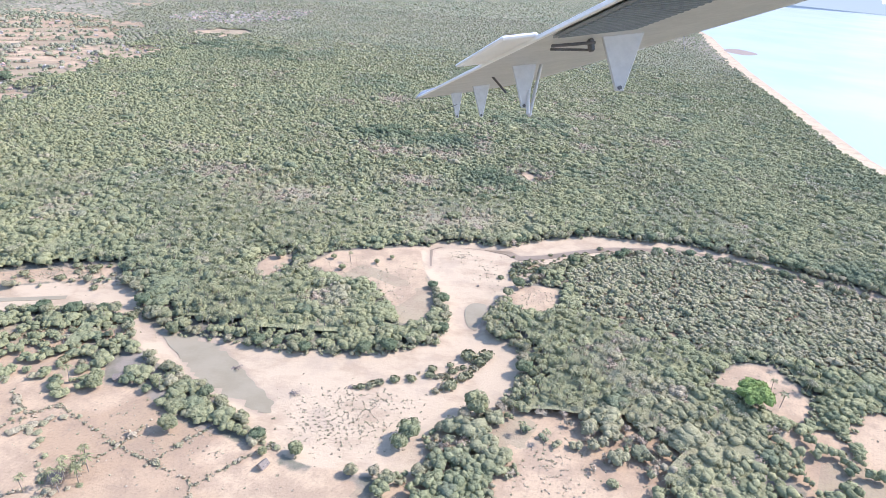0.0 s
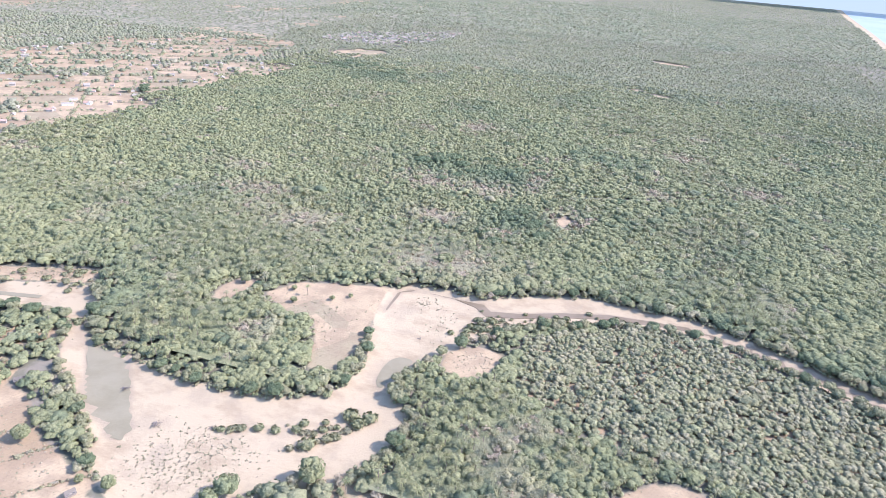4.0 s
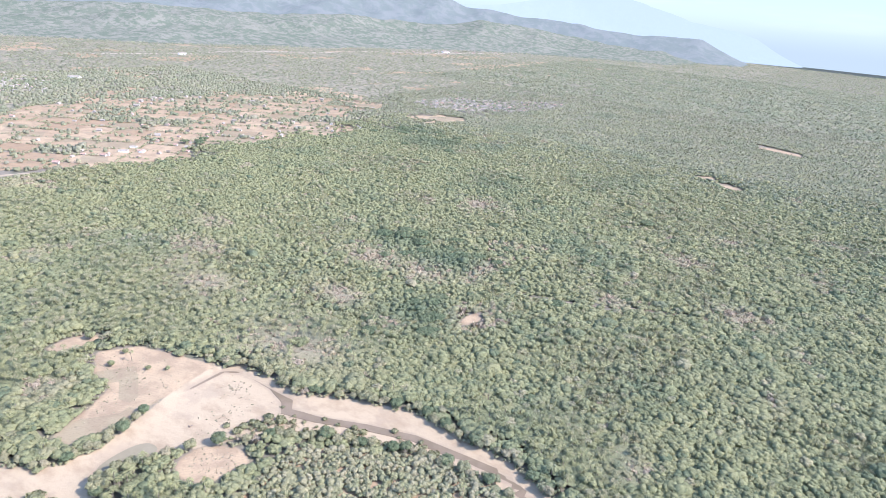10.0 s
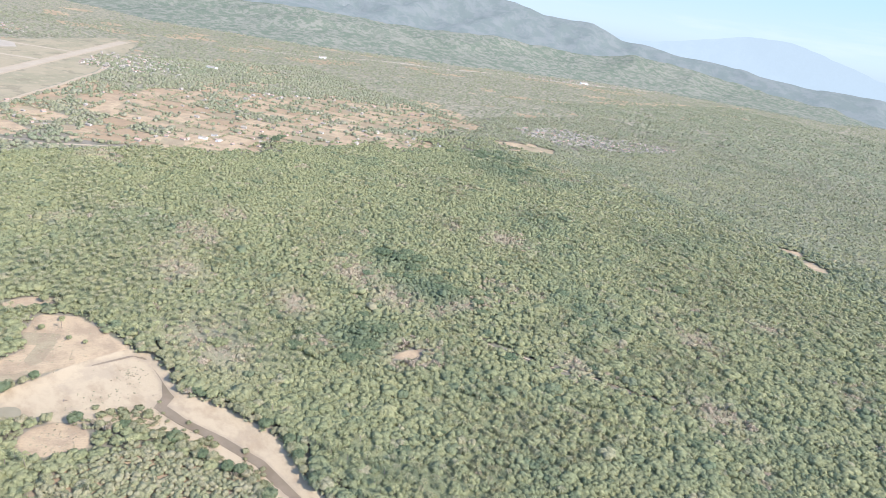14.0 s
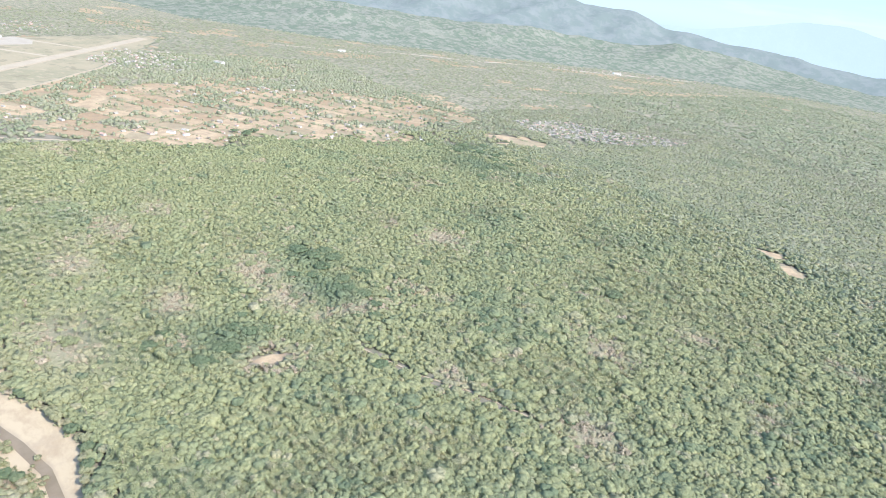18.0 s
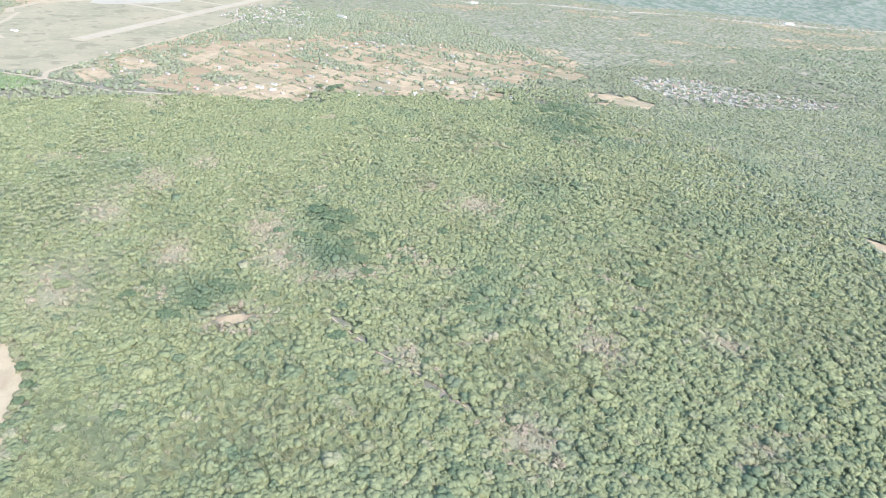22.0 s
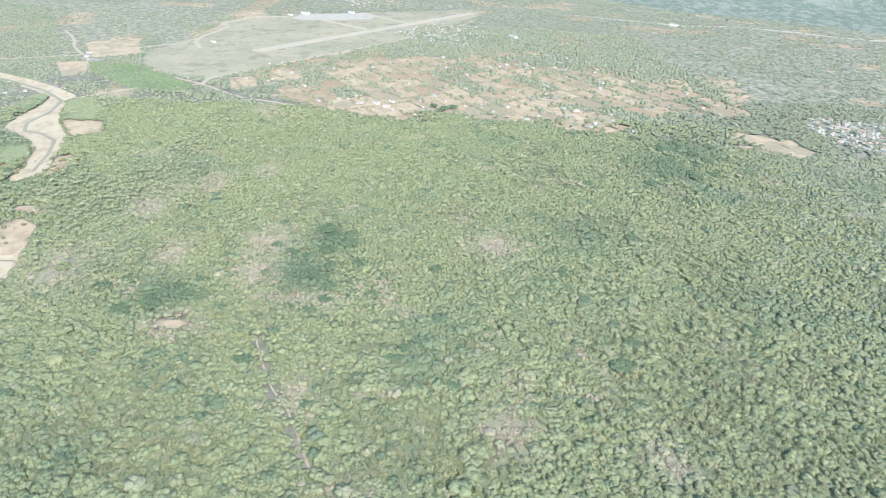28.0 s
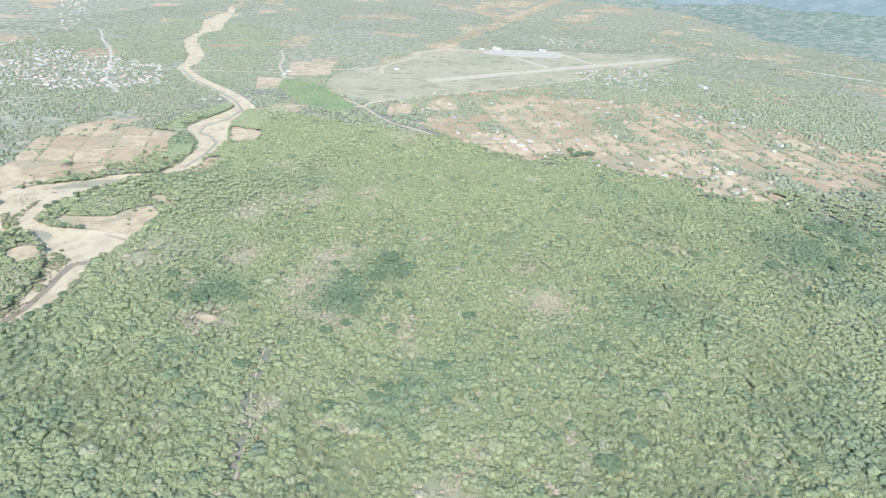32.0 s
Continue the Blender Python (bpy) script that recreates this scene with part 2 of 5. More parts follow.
def plain(name, a, b, scale, rough=0.85, metal=0.0, relief=0.0):
    """Two mottled tones at two sizes of grain."""
    m, n, l, p = material(name)
    pos = position(n)
    f = mathnode(n, l, "ADD", mathnode(n, l, "MULTIPLY", noise_tex(n, l, scale, 5, 0.65, pos), 0.6),
                 mathnode(n, l, "MULTIPLY", noise_tex(n, l, scale * 7, 3, 0.6, pos), 0.4))
    l.new(mixcol(n, l, step(n, l, f, 0.32, 0.68), a, b), p.inputs["Base Color"])
    p.inputs["Roughness"].default_value, p.inputs["Metallic"].default_value = rough, metal
    p.inputs["Specular IOR Level"].default_value = 0.15
    if relief:
        bump(n, l, p, f, 0.6, relief)
    return m


def ground_material():
    m, n, l, p = material("dry_ground")
    pos = position(n)
    big, mid, fine = noise_tex(n, l, 0.008, 4, 0.6, pos), noise_tex(n, l, 0.06, 5, 0.65, pos), noise_tex(n, l, 0.7, 4, 0.7, pos)
    wob = mathnode(n, l, "MULTIPLY", mathnode(n, l, "SUBTRACT", noise_tex(n, l, 0.12, 5, 0.7, pos), 0.5), 7.0)
    floor = mixcol(n, l, step(n, l, mid, 0.35, 0.65), (0.15, 0.145, 0.095), (0.25, 0.215, 0.16))
    far = mixcol(n, l, step(n, l, mid, 0.4, 0.62), (0.19, 0.188, 0.12), (0.33, 0.28, 0.195))
    floor = mixcol(n, l, attr(n, "open"), floor, far)
    # plots of dry tilled soil, each with its own tone
    turn = n.new("ShaderNodeMapping")
    turn.inputs["Rotation"].default_value = (0, 0, radians(33))
    l.new(pos, turn.inputs["Vector"])
    plots = n.new("ShaderNodeTexVoronoi")
    plots.distance = "CHEBYCHEV"
    plots.inputs["Scale"].default_value, plots.inputs["Randomness"].default_value = 0.026, 0.6
    l.new(turn.outputs[0], plots.inputs["Vector"])
    pick = n.new("ShaderNodeSeparateColor")
    l.new(plots.outputs["Color"], pick.inputs[0])
    soil = mixcol(n, l, attr(n, "plot"), (0.345, 0.24, 0.138), (0.48, 0.36, 0.218))
    soil = mixcol(n, l, mathnode(n, l, "MULTIPLY", step(n, l, pick.outputs[1], 0.72, 0.8), 0.6), soil, (0.27, 0.24, 0.145))
    soil = mixcol(n, l, mathnode(n, l, "MULTIPLY", step(n, l, mid, 0.42, 0.62), 0.6), soil, (0.28, 0.205, 0.13))
    soil = mixcol(n, l, mathnode(n, l, "MULTIPLY", step(n, l, fine, 0.5, 0.68), 0.35), soil, (0.19, 0.15, 0.10))
    rows = n.new("ShaderNodeTexWave")
    rows.inputs["Scale"].default_value, rows.inputs["Distortion"].default_value = 0.16, 5.0
    l.new(turn.outputs[0], rows.inputs["Vector"])
    soil = mixcol(n, l, mathnode(n, l, "MULTIPLY", rows.outputs["Fac"], 0.1), soil, (0.23, 0.18, 0.125))
    col = mixcol(n, l, step(n, l, mathnode(n, l, "ADD", attr(n, "soil"), wob), -1.5, 1.5), floor, soil)
    grass = mixcol(n, l, step(n, l, big, 0.40, 0.6), (0.335, 0.279, 0.177), (0.275, 0.243, 0.15))
    grass = mixcol(n, l, step(n, l, mid, 0.48, 0.7), grass, (0.365, 0.30, 0.196))
    grass = mixcol(n, l, mathnode(n, l, "MULTIPLY", step(n, l, noise_tex(n, l, 0.022, 4, 0.6, pos), 0.54, 0.62), 0.75), grass, (0.225, 0.195, 0.125))
    col = mixcol(n, l, step(n, l, mathnode(n, l, "ADD", attr(n, "grass"), wob), -3, 3), col, grass)
    # river sand: pale and smooth, with darker silt streaks
    streak = n.new("ShaderNodeMapping")
    streak.inputs["Scale"].default_value = (0.035, 0.06, 0.1)
    streak.inputs["Rotation"].default_value = (0, 0, radians(-12))
    l.new(pos, streak.inputs["Vector"])
    silt = noise_tex(n, l, 1.0, 6, 0.68, streak.outputs[0])
    sand = mixcol(n, l, step(n, l, silt, 0.46, 0.66), (0.45, 0.355, 0.225), (0.355, 0.27, 0.168))
    sand = mixcol(n, l, mathnode(n, l, "MULTIPLY", step(n, l, fine, 0.5, 0.8), 0.3), sand, (0.485, 0.39, 0.255))
    sand = mixcol(n, l, mathnode(n, l, "MULTIPLY", step(n, l, noise_tex(n, l, 0.035, 5, 0.7, pos), 0.5, 0.62), 0.55), sand, (0.36, 0.285, 0.19))
    edge = mathnode(n, l, "ADD", attr(n, "sand"), mathnode(n, l, "MULTIPLY", wob, 0.6))
    col = mixcol(n, l, step(n, l, edge, -1.2, 0.6), col, sand)
    damp = step(n, l, mathnode(n, l, "ADD", attr(n, "wet"), mathnode(n, l, "MULTIPLY", wob, 0.8)), -3.0, 0.5)
    col = mixcol(n, l, mathnode(n, l, "MULTIPLY", damp, 0.8), col, (0.34, 0.268, 0.18))
    l.new(col, p.inputs["Base Color"])
    p.inputs["Roughness"].default_value = 0.95
    p.inputs["Specular IOR Level"].default_value = 0.15
    bump(n, l, p, mathnode(n, l, "ADD", fine, mid), 0.5, 0.5)
    return m


def leaf_material(name, a, b, dry=(0.44, 0.352, 0.245), size=0.35, gloss=0.9):
    """Foliage that varies from tree to tree and within a crown; the attribute dry marks leafless crowns."""
    m, n, l, p = material(name)
    pos = position(n)
    isl = n.new("ShaderNodeNewGeometry").outputs["Random Per Island"]
    obj = n.new("ShaderNodeObjectInfo").outputs["Random"]
    each = mathnode(n, l, "FRACT", mathnode(n, l, "ADD", mathnode(n, l, "MULTIPLY_ADD", isl, 0.35, obj), attr(n, "tree")))
    clump = noise_tex(n, l, size, 5, 0.75, pos)
    wide = noise_tex(n, l, 0.012, 3, 0.6, pos)
    col = mixcol(n, l, each, a, b)
    col = mixcol(n, l, mathnode(n, l, "MULTIPLY", step(n, l, wide, 0.5, 0.66), 0.45), col, (0.25, 0.245, 0.13))
    cool = noise_tex(n, l, 0.007, 3, 0.6, pos)
    col = mixcol(n, l, mathnode(n, l, "MULTIPLY", step(n, l, cool, 0.5, 0.68), 0.5), col, (0.155, 0.195, 0.112))
    col = mixcol(n, l, mathnode(n, l, "MULTIPLY", step(n, l, each, 0.88, 0.97), 0.4), col, (0.29, 0.275, 0.135))
    col = mixcol(n, l, attr(n, "dry"), col, dry)
    # deep: dark-leaved trees, and shade painted on undergrowth below palms
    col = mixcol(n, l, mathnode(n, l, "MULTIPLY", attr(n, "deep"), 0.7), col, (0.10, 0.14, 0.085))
    shade = mathnode(n, l, "MULTIPLY_ADD", clump, 1.1, 0.45)
    hsv = n.new("ShaderNodeHueSaturation")
    l.new(col, hsv.inputs["Color"])
    l.new(shade, hsv.inputs["Value"])
    l.new(hsv.outputs[0], p.inputs["Base Color"])
    p.inputs["Roughness"].default_value = gloss
    p.inputs["Specular IOR Level"].default_value = 0.1 if gloss > 0.6 else 0.5
    bump(n, l, p, noise_tex(n, l, size * 2.6, 3, 0.75, pos), 1.0, 1.3)
    return m


def water_material(name, a, b, rough, wave, size):
    m, n, l, p = material(name)
    pos = position(n)
    f = noise_tex(n, l, size, 4, 0.6, pos)
    l.new(mixcol(n, l, step(n, l, f, 0.35, 0.65), a, b), p.inputs["Base Color"])
    p.inputs["Roughness"].default_value = rough
    p.inputs["Specular IOR Level"].default_value = 0.2
    bump(n, l, p, noise_tex(n, l, wave, 4, 0.6, pos), 0.25, 0.3)
    return m


GROUND = ground_material()
LEAVES = leaf_material("forest_leaves", (0.216, 0.228, 0.114), (0.288, 0.288, 0.144))
# Leaf colour for farther trees, greyed to carry the haze of distance.
GREY_LEAVES = leaf_material("haze_grey_leaves", (0.20, 0.21, 0.126), (0.285, 0.286, 0.175), dry=(0.35, 0.305, 0.225))
DEEP_LEAVES = leaf_material("dark_leaves", (0.12, 0.155, 0.082), (0.16, 0.188, 0.10))
PALM_LEAVES = leaf_material("palm_fronds", (0.29, 0.30, 0.125), (0.47, 0.45, 0.21), size=1.2, gloss=0.45)
DRY_TWIGS = leaf_material("dry_twigs", (0.345, 0.275, 0.19), (0.43, 0.35, 0.25))
BARK = plain("grey_bark", (0.20, 0.16, 0.12), (0.30, 0.25, 0.20), 1.5)
RIVER_WATER = water_material("muddy_water", (0.245, 0.21, 0.13), (0.285, 0.245, 0.157), 0.6, 0.5, 0.05)
STREAM_WATER = water_material("stream_water", (0.19, 0.145, 0.09), (0.24, 0.185, 0.12), 0.5, 0.5, 0.05)
SEA_WATER = water_material("sea_water", (0.295, 0.365, 0.38), (0.355, 0.41, 0.415), 0.45, 0.08, 0.004)
CONCRETE = plain("pale_concrete", (0.355, 0.30, 0.225), (0.42, 0.36, 0.275), 0.05)
TRACK = plain("pale_dirt_road", (0.355, 0.28, 0.185), (0.43, 0.345, 0.232), 0.1)
EARTH = plain("brown_earth", (0.24, 0.19, 0.14), (0.31, 0.25, 0.19), 0.2)
ASPHALT = plain("worn_runway", (0.37, 0.30, 0.21), (0.43, 0.355, 0.25), 0.03)
PAINT = plain("white_paint", (0.76, 0.75, 0.72), (0.84, 0.83, 0.80), 0.3)
WALL = plain("plastered_wall", (0.50, 0.455, 0.385), (0.60, 0.555, 0.485), 0.5)
OLD_WALL = plain("weathered_wall", (0.34, 0.30, 0.25), (0.50, 0.46, 0.40), 0.35)
TIN = plain("zinc_roof", (0.30, 0.262, 0.205), (0.42, 0.37, 0.295), 0.4, 0.7)
RUST = plain("rusty_roof", (0.36, 0.22, 0.16), (0.50, 0.36, 0.28), 0.5, 0.7)
THATCH = plain("thatch", (0.16, 0.135, 0.105), (0.24, 0.205, 0.165), 1.2, relief=0.1)
WOOD = plain("grey_wood", (0.28, 0.22, 0.17), (0.40, 0.33, 0.26), 2.0)


# ---- mesh tools ----
def mesh_data(name, verts, tris, mat, smooth=True, attrs=None):
    """A mesh of triangles from arrays, with float attributes on its points."""
    me = bpy.data.meshes.new(name)
    verts, tris = np.asarray(verts, np.float32), np.asarray(tris, np.int32)
    me.vertices.add(len(verts))
    me.vertices.foreach_set("co", verts.ravel())
    me.loops.add(tris.size)
    me.loops.foreach_set("vertex_index", tris.ravel())
    me.polygons.add(len(tris))
    me.polygons.foreach_set("loop_start", np.arange(0, tris.size, 3, dtype=np.int32))
    me.polygons.foreach_set("use_smooth", np.full(len(tris), smooth, bool))
    for key, values in (attrs or {}).items():
        a = me.attributes.new(key, "FLOAT", "POINT")
        a.data.foreach_set("value", np.asarray(values, np.float32))
    me.materials.append(mat)
    me.update(calc_edges=True)
    me.validate()
    return me


def grid_tris(nu, nv, closed=False):
    """Triangles of a net of nu by nv points, v running fastest."""
    u, v = np.meshgrid(np.arange(nu if closed else nu - 1), np.arange(nv - 1), indexing="ij")
    a, b = u * nv + v, ((u + 1) % nu) * nv + v
    a, b = a.ravel(), b.ravel()
    return np.concatenate([np.stack([a, b, b + 1], 1), np.stack([a, b + 1, a + 1], 1)])


def many(templates, x, y, z, size, height, turn, pick):
    """Joins turned and scaled copies of the templates; returns points, triangles, and for each point the copy it is of."""
    vs, ts, ids, base = [], [], [], 0
    for k, (tv, tt) in enumerate(templates):
        sel = np.nonzero(pick == k)[0]
        if not len(sel):
            continue
        c, s = np.cos(turn[sel])[:, None], np.sin(turn[sel])[:, None]
        px = (tv[None, :, 0] * c - tv[None, :, 1] * s) * size[sel][:, None] + x[sel][:, None]
        py = (tv[None, :, 0] * s + tv[None, :, 1] * c) * size[sel][:, None] + y[sel][:, None]
        pz = tv[None, :, 2] * height[sel][:, None] + z[sel][:, None]
        vs.append(np.stack([px, py, pz], 2).reshape(-1, 3))
        ts.append((tt[None] + (np.arange(len(sel)) * len(tv))[:, None, None] + base).reshape(-1, 3))
        ids.append(np.repeat(sel, len(tv)))
        base += len(sel) * len(tv)
    return np.concatenate(vs), np.concatenate(ts), np.concatenate(ids)


def dome(rnd, segs, rings, lump):
    """A lobed crown of unit radius and unit height, tucked in below."""
    pts = [(0, 0, 1.0 + rnd.uniform(-0.05, 0.05))]
    lobes = [(rnd.uniform(0, 6.28), rnd.uniform(0.5, 1.0), rnd.integers(2, 5)) for _ in range(3)]
    for r in range(1, rings + 1):
        f = r / rings
        ang = f * 1.95
        rad, zz = math.sin(min(ang, 1.95)), 0.72 + 0.28 * math.cos(ang)
        for s in range(segs):
            a = (s + 0.5 * (r % 2)) / segs * math.tau
            k = 1 + lump * sum(w * math.sin(q * a + p) for p, w, q in lobes) / 2 + rnd.uniform(-lump, lump)
            pts.append((rad * k * math.cos(a), rad * k * math.sin(a), zz * (1 + rnd.uniform(-lump, lump) * 0.8)))
    tris = [(0, 1 + s, 1 + (s + 1) % segs) for s in range(segs)]
    for r in range(rings - 1):
        o, q = 1 + r * segs, 1 + (r + 1) * segs
        for s in range(segs):
            t = (s + 1) % segs
            tris += [(o + s, q + s, q + t), (o + s, q + t, o + t)]
    return np.array(pts), np.array(tris)


def leafy(rnd, count, leaf, core=(9, 3)):
    """A crown of many small leaf clumps on a lobed core."""
    v, t = dome(rnd, *core, 0.17)
    v = v * (0.86, 0.86, 0.93)
    vs, ts = [v], [t]
    n = len(v)
    for _ in range(count):
        a, f = rnd.uniform(0, math.tau), math.acos(rnd.uniform(-0.25, 1))
        d = np.array([math.sin(f) * math.cos(a), math.sin(f) * math.sin(a), math.cos(f)])
        c = d * (1.0, 1.0, 0.30) * rnd.uniform(0.85, 1.1) + (0, 0, 0.70)
        nrm = d + rnd.normal(0, 0.45, 3)
        nrm /= np.linalg.norm(nrm)
        u = np.cross(nrm, rnd.normal(0, 1, 3))
        u /= np.linalg.norm(u)
        w = np.cross(nrm, u)
        q = leaf * rnd.uniform(0.7, 1.3)
        vs.append(np.array([c - u * q - w * q * 0.6, c + u * q - w * q * 0.5, c + u * q * 0.7 + w * q * 0.7 + nrm * q * 0.2, c - u * q * 0.6 + w * q * 0.8]))
        ts.append(np.array([(n, n + 1, n + 2), (n, n + 2, n + 3)]))
        n += 4
    return np.concatenate(vs), np.concatenate(ts)


def fuzzy(rnd, leaves, leaf, lobes=3, core=(6, 2), spread=0.3, deep=1.1):
    """A crown of several rounded heads, roughened by many tilted leaf clumps."""
    vs, ts, n = [], [], 0
    start, heads = rnd.uniform(0, math.tau), []
    for k in range(lobes):
        a, q = start + (k + rnd.uniform(-0.3, 0.3)) / lobes * math.tau, rnd.uniform(0.30, 0.52) * min(1, lobes - 1)
        r, top = (rnd.uniform(0.46, 0.68), rnd.uniform(0.86, 1.0)) if lobes > 1 else (0.92, 1.0)
        heads.append((q * math.cos(a), q * math.sin(a), r, top))
        v, t = dome(rnd, *core, 0.22)
        vs.append(np.stack([v[:, 0] * r * 0.95 + q * math.cos(a), v[:, 1] * r * 0.95 + q * math.sin(a), top - 0.02 - (1 - v[:, 2]) * deep], 1))
        ts.append(t + n)
        n += len(v)
    for i in range(leaves):
        hx, hy, r, top = heads[i % lobes]
        a, f = rnd.uniform(0, math.tau), math.acos(rnd.uniform(-0.05, 1))
        d = np.array([math.sin(f) * math.cos(a), math.sin(f) * math.sin(a), math.cos(f)])
        c = np.array([hx + d[0] * r, hy + d[1] * r, top - 0.28 * (1 - d[2]) * deep + rnd.uniform(-0.03, 0.03)])
        nrm = d * (0.65, 0.65, 1.0) + rnd.normal(0, spread, 3)
        nrm /= np.linalg.norm(nrm)
        u = np.cross(nrm, rnd.normal(0, 1, 3))
        u /= np.linalg.norm(u)
        w, q = np.cross(nrm, u), leaf * rnd.uniform(0.55, 1.4)
        sq = np.array([1, 1, 0.75])
        vs.append(np.array([c + (-u * q - w * q * 0.6) * sq, c + (u * q - w * q * 0.5) * sq, c + w * q * 0.9 * sq]))
        ts.append(np.array([(n, n + 1, n + 2)]))
        n += 3
    return np.concatenate(vs), np.concatenate(ts)


def umbrella(rnd, lobes=15, leaves=500, leaf=0.06):
    """A wide flat crown, like a parasol: many small clumps over a shallow cap, with an uneven rim."""
    vs, ts, n, heads = [], [], 0, []
    for k in range(lobes):
        q, a = 0.80 * math.sqrt((k + 0.3) / lobes), k * 2.39996 + rnd.uniform(-0.3, 0.3)
        r, top = rnd.uniform(0.24, 0.34), 1.0 - 0.16 * q * q + rnd.uniform(-0.03, 0.03)
        v, t = dome(rnd, 7, 2, 0.2)
        vs.append(np.stack([v[:, 0] * r + q * math.cos(a), v[:, 1] * r + q * math.sin(a), top - (1 - v[:, 2]) * 0.62], 1))
        ts.append(t + n)
        n += len(v)
        heads.append((q * math.cos(a), q * math.sin(a), r, top))
    for i in range(leaves):
        hx, hy, r, top = heads[i % lobes]
        a, f = rnd.uniform(0, math.tau), math.acos(rnd.uniform(0.0, 1))
        d = np.array([math.sin(f) * math.cos(a), math.sin(f) * math.sin(a), math.cos(f)])
        c = np.array([hx + d[0] * r * 1.02, hy + d[1] * r * 1.02, top - 0.17 * (1 - d[2]) + rnd.uniform(0.0, 0.02)])
        nrm = d * (0.6, 0.6, 1.0) + rnd.normal(0, 0.25, 3)
        nrm /= np.linalg.norm(nrm)
        u = np.cross(nrm, rnd.normal(0, 1, 3))
        u /= np.linalg.norm(u)
        w, q = np.cross(nrm, u), leaf * rnd.uniform(0.6, 1.35)
        vs.append(np.array([c - u * q - w * q * 0.6, c + u * q - w * q * 0.5, c + w * q * 0.9]))
        ts.append(np.array([(n, n + 1, n + 2)]))
        n += 3
    return np.concatenate(vs), np.concatenate(ts)


def palm_crown(rnd, fronds=11, stem=0.0):
    """Drooping fronds round a point, unit length."""
    vs, ts, n = [], [], 0
    for i in range(fronds):
        a = (i + rnd.uniform(-0.3, 0.3)) / fronds * math.tau
        lift = rnd.uniform(0.0, 0.95)
        d, s = np.array([math.cos(a), math.sin(a), 0]), np.array([-math.sin(a), math.cos(a), 0])
        mid, tip = d * 0.5 + (0, 0, 0.30 * lift + 0.12), d * 0.98 + (0, 0, lift * 0.42 - 0.38)
        vs.append(np.array([d * 0.04 + (0, 0, 0.02), mid + s * 0.12 - (0, 0, 0.06), mid + (0, 0, 0.02), mid - s * 0.12 - (0, 0, 0.06), tip]))
        ts.append(np.array([(0, 1, 2), (0, 2, 3), (1, 4, 2), (2, 4, 3)]) + n)
        n += 5
    if stem:
        vs.append(np.array([(0.05, 0, 0), (-0.03, 0.05, 0), (-0.03, -0.05, 0), (0.09, 0.03, -stem), (-0.03, 0.09, -stem), (-0.03, -0.09, -stem)]))
        ts.append(np.array([(0, 1, 4), (0, 4, 3), (1, 2, 5), (1, 5, 4), (2, 0, 3), (2, 3, 5)]) + n)
    return np.concatenate(vs), np.concatenate(ts)


def twig_crown(rnd, count=17):
    """A leafless crown: thin upward branches with tufts of twigs."""
    vs, ts, n = [], [], 0
    for _ in range(count):
        a, f = rnd.uniform(0, math.tau), rnd.uniform(0.1, 1.25)
        d = np.array([math.sin(f) * math.cos(a), math.sin(f) * math.sin(a), math.cos(f)])
        s = np.cross(d, (0.3, 0.2, 1.0))
        s /= np.linalg.norm(s) + 1e-9
        tip = d * (0.95, 0.95, 0.85) * rnd.uniform(0.7, 1.1) + (0, 0, 0.15)
        mid = tip * 0.6
        vs.append(np.array([(0, 0, 0.1), mid + s * 0.10, tip + s * 0.15, tip - s * 0.15 + (0, 0, 0.05), mid - s * 0.10]))
        ts.append(np.array([(0, 1, 4), (1, 2, 4), (2, 3, 4)]) + n)
        n += 5
    return np.concatenate(vs), np.concatenate(ts)


def trunk(rnd, r0, r1, h, limbs=3, sides=5, bend=0.08):
    """A tapered trunk with limbs, from the ground up."""
    vs, ts, n = [], [], 0

    def limb(a, b, ra, rb):
        nonlocal n
        a, b = np.array(a, float), np.array(b, float)
        d = (b - a) / np.linalg.norm(b - a)
        u = np.cross(d, (0.9, 0.31, 0.1))
        u /= np.linalg.norm(u)
        w = np.cross(d, u)
        ring = [(math.cos(k / sides * math.tau), math.sin(k / sides * math.tau)) for k in range(sides)]
        vs.append(np.array([a + (u * c + w * s) * ra for c, s in ring] + [b + (u * c + w * s) * rb for c, s in ring]))
        for k in range(sides):
            q = (k + 1) % sides
            ts.append(np.array([(n + k, n + q, n + sides + q), (n + k, n + sides + q, n + sides + k)]))
        n += 2 * sides

    off = rnd.normal(0, bend * h, 2)
    top = (off[0], off[1], h)
    limb((0, 0, -0.3), (off[0] * 0.5, off[1] * 0.5, h * 0.55), r0, (r0 + r1) / 2)
    limb((off[0] * 0.5, off[1] * 0.5, h * 0.55), top, (r0 + r1) / 2, r1)
    for i in range(limbs):
        a = rnd.uniform(0, math.tau)
        limb((off[0] * 0.5, off[1] * 0.5, h * 0.5), (math.cos(a) * h * 0.35 + off[0], math.sin(a) * h * 0.35 + off[1], h * rnd.uniform(0.85, 1.05)), r1 * 0.9, r1 * 0.4)
    return np.concatenate(vs), np.concatenate(ts)


def part(name, me, parent, label=""):
    ob = new(name, me)
    ob.parent = parent
    return tagged(ob, label)


# ---- ground ----
def axis(lo, hi, fine):
    """Close steps between lo and hi, growing outwards to the far edge."""
    mid = list(np.arange(lo, hi + fine / 2, fine))
    for sign in (-1, 1):
        p, s = (lo if sign < 0 else hi), fine
        while abs(p) < 4900:
            s = min(s * 1.07, 90)
            p += sign * s
            mid.append(max(-4950, min(4950, p)))
    return np.array(sorted(set(mid)))


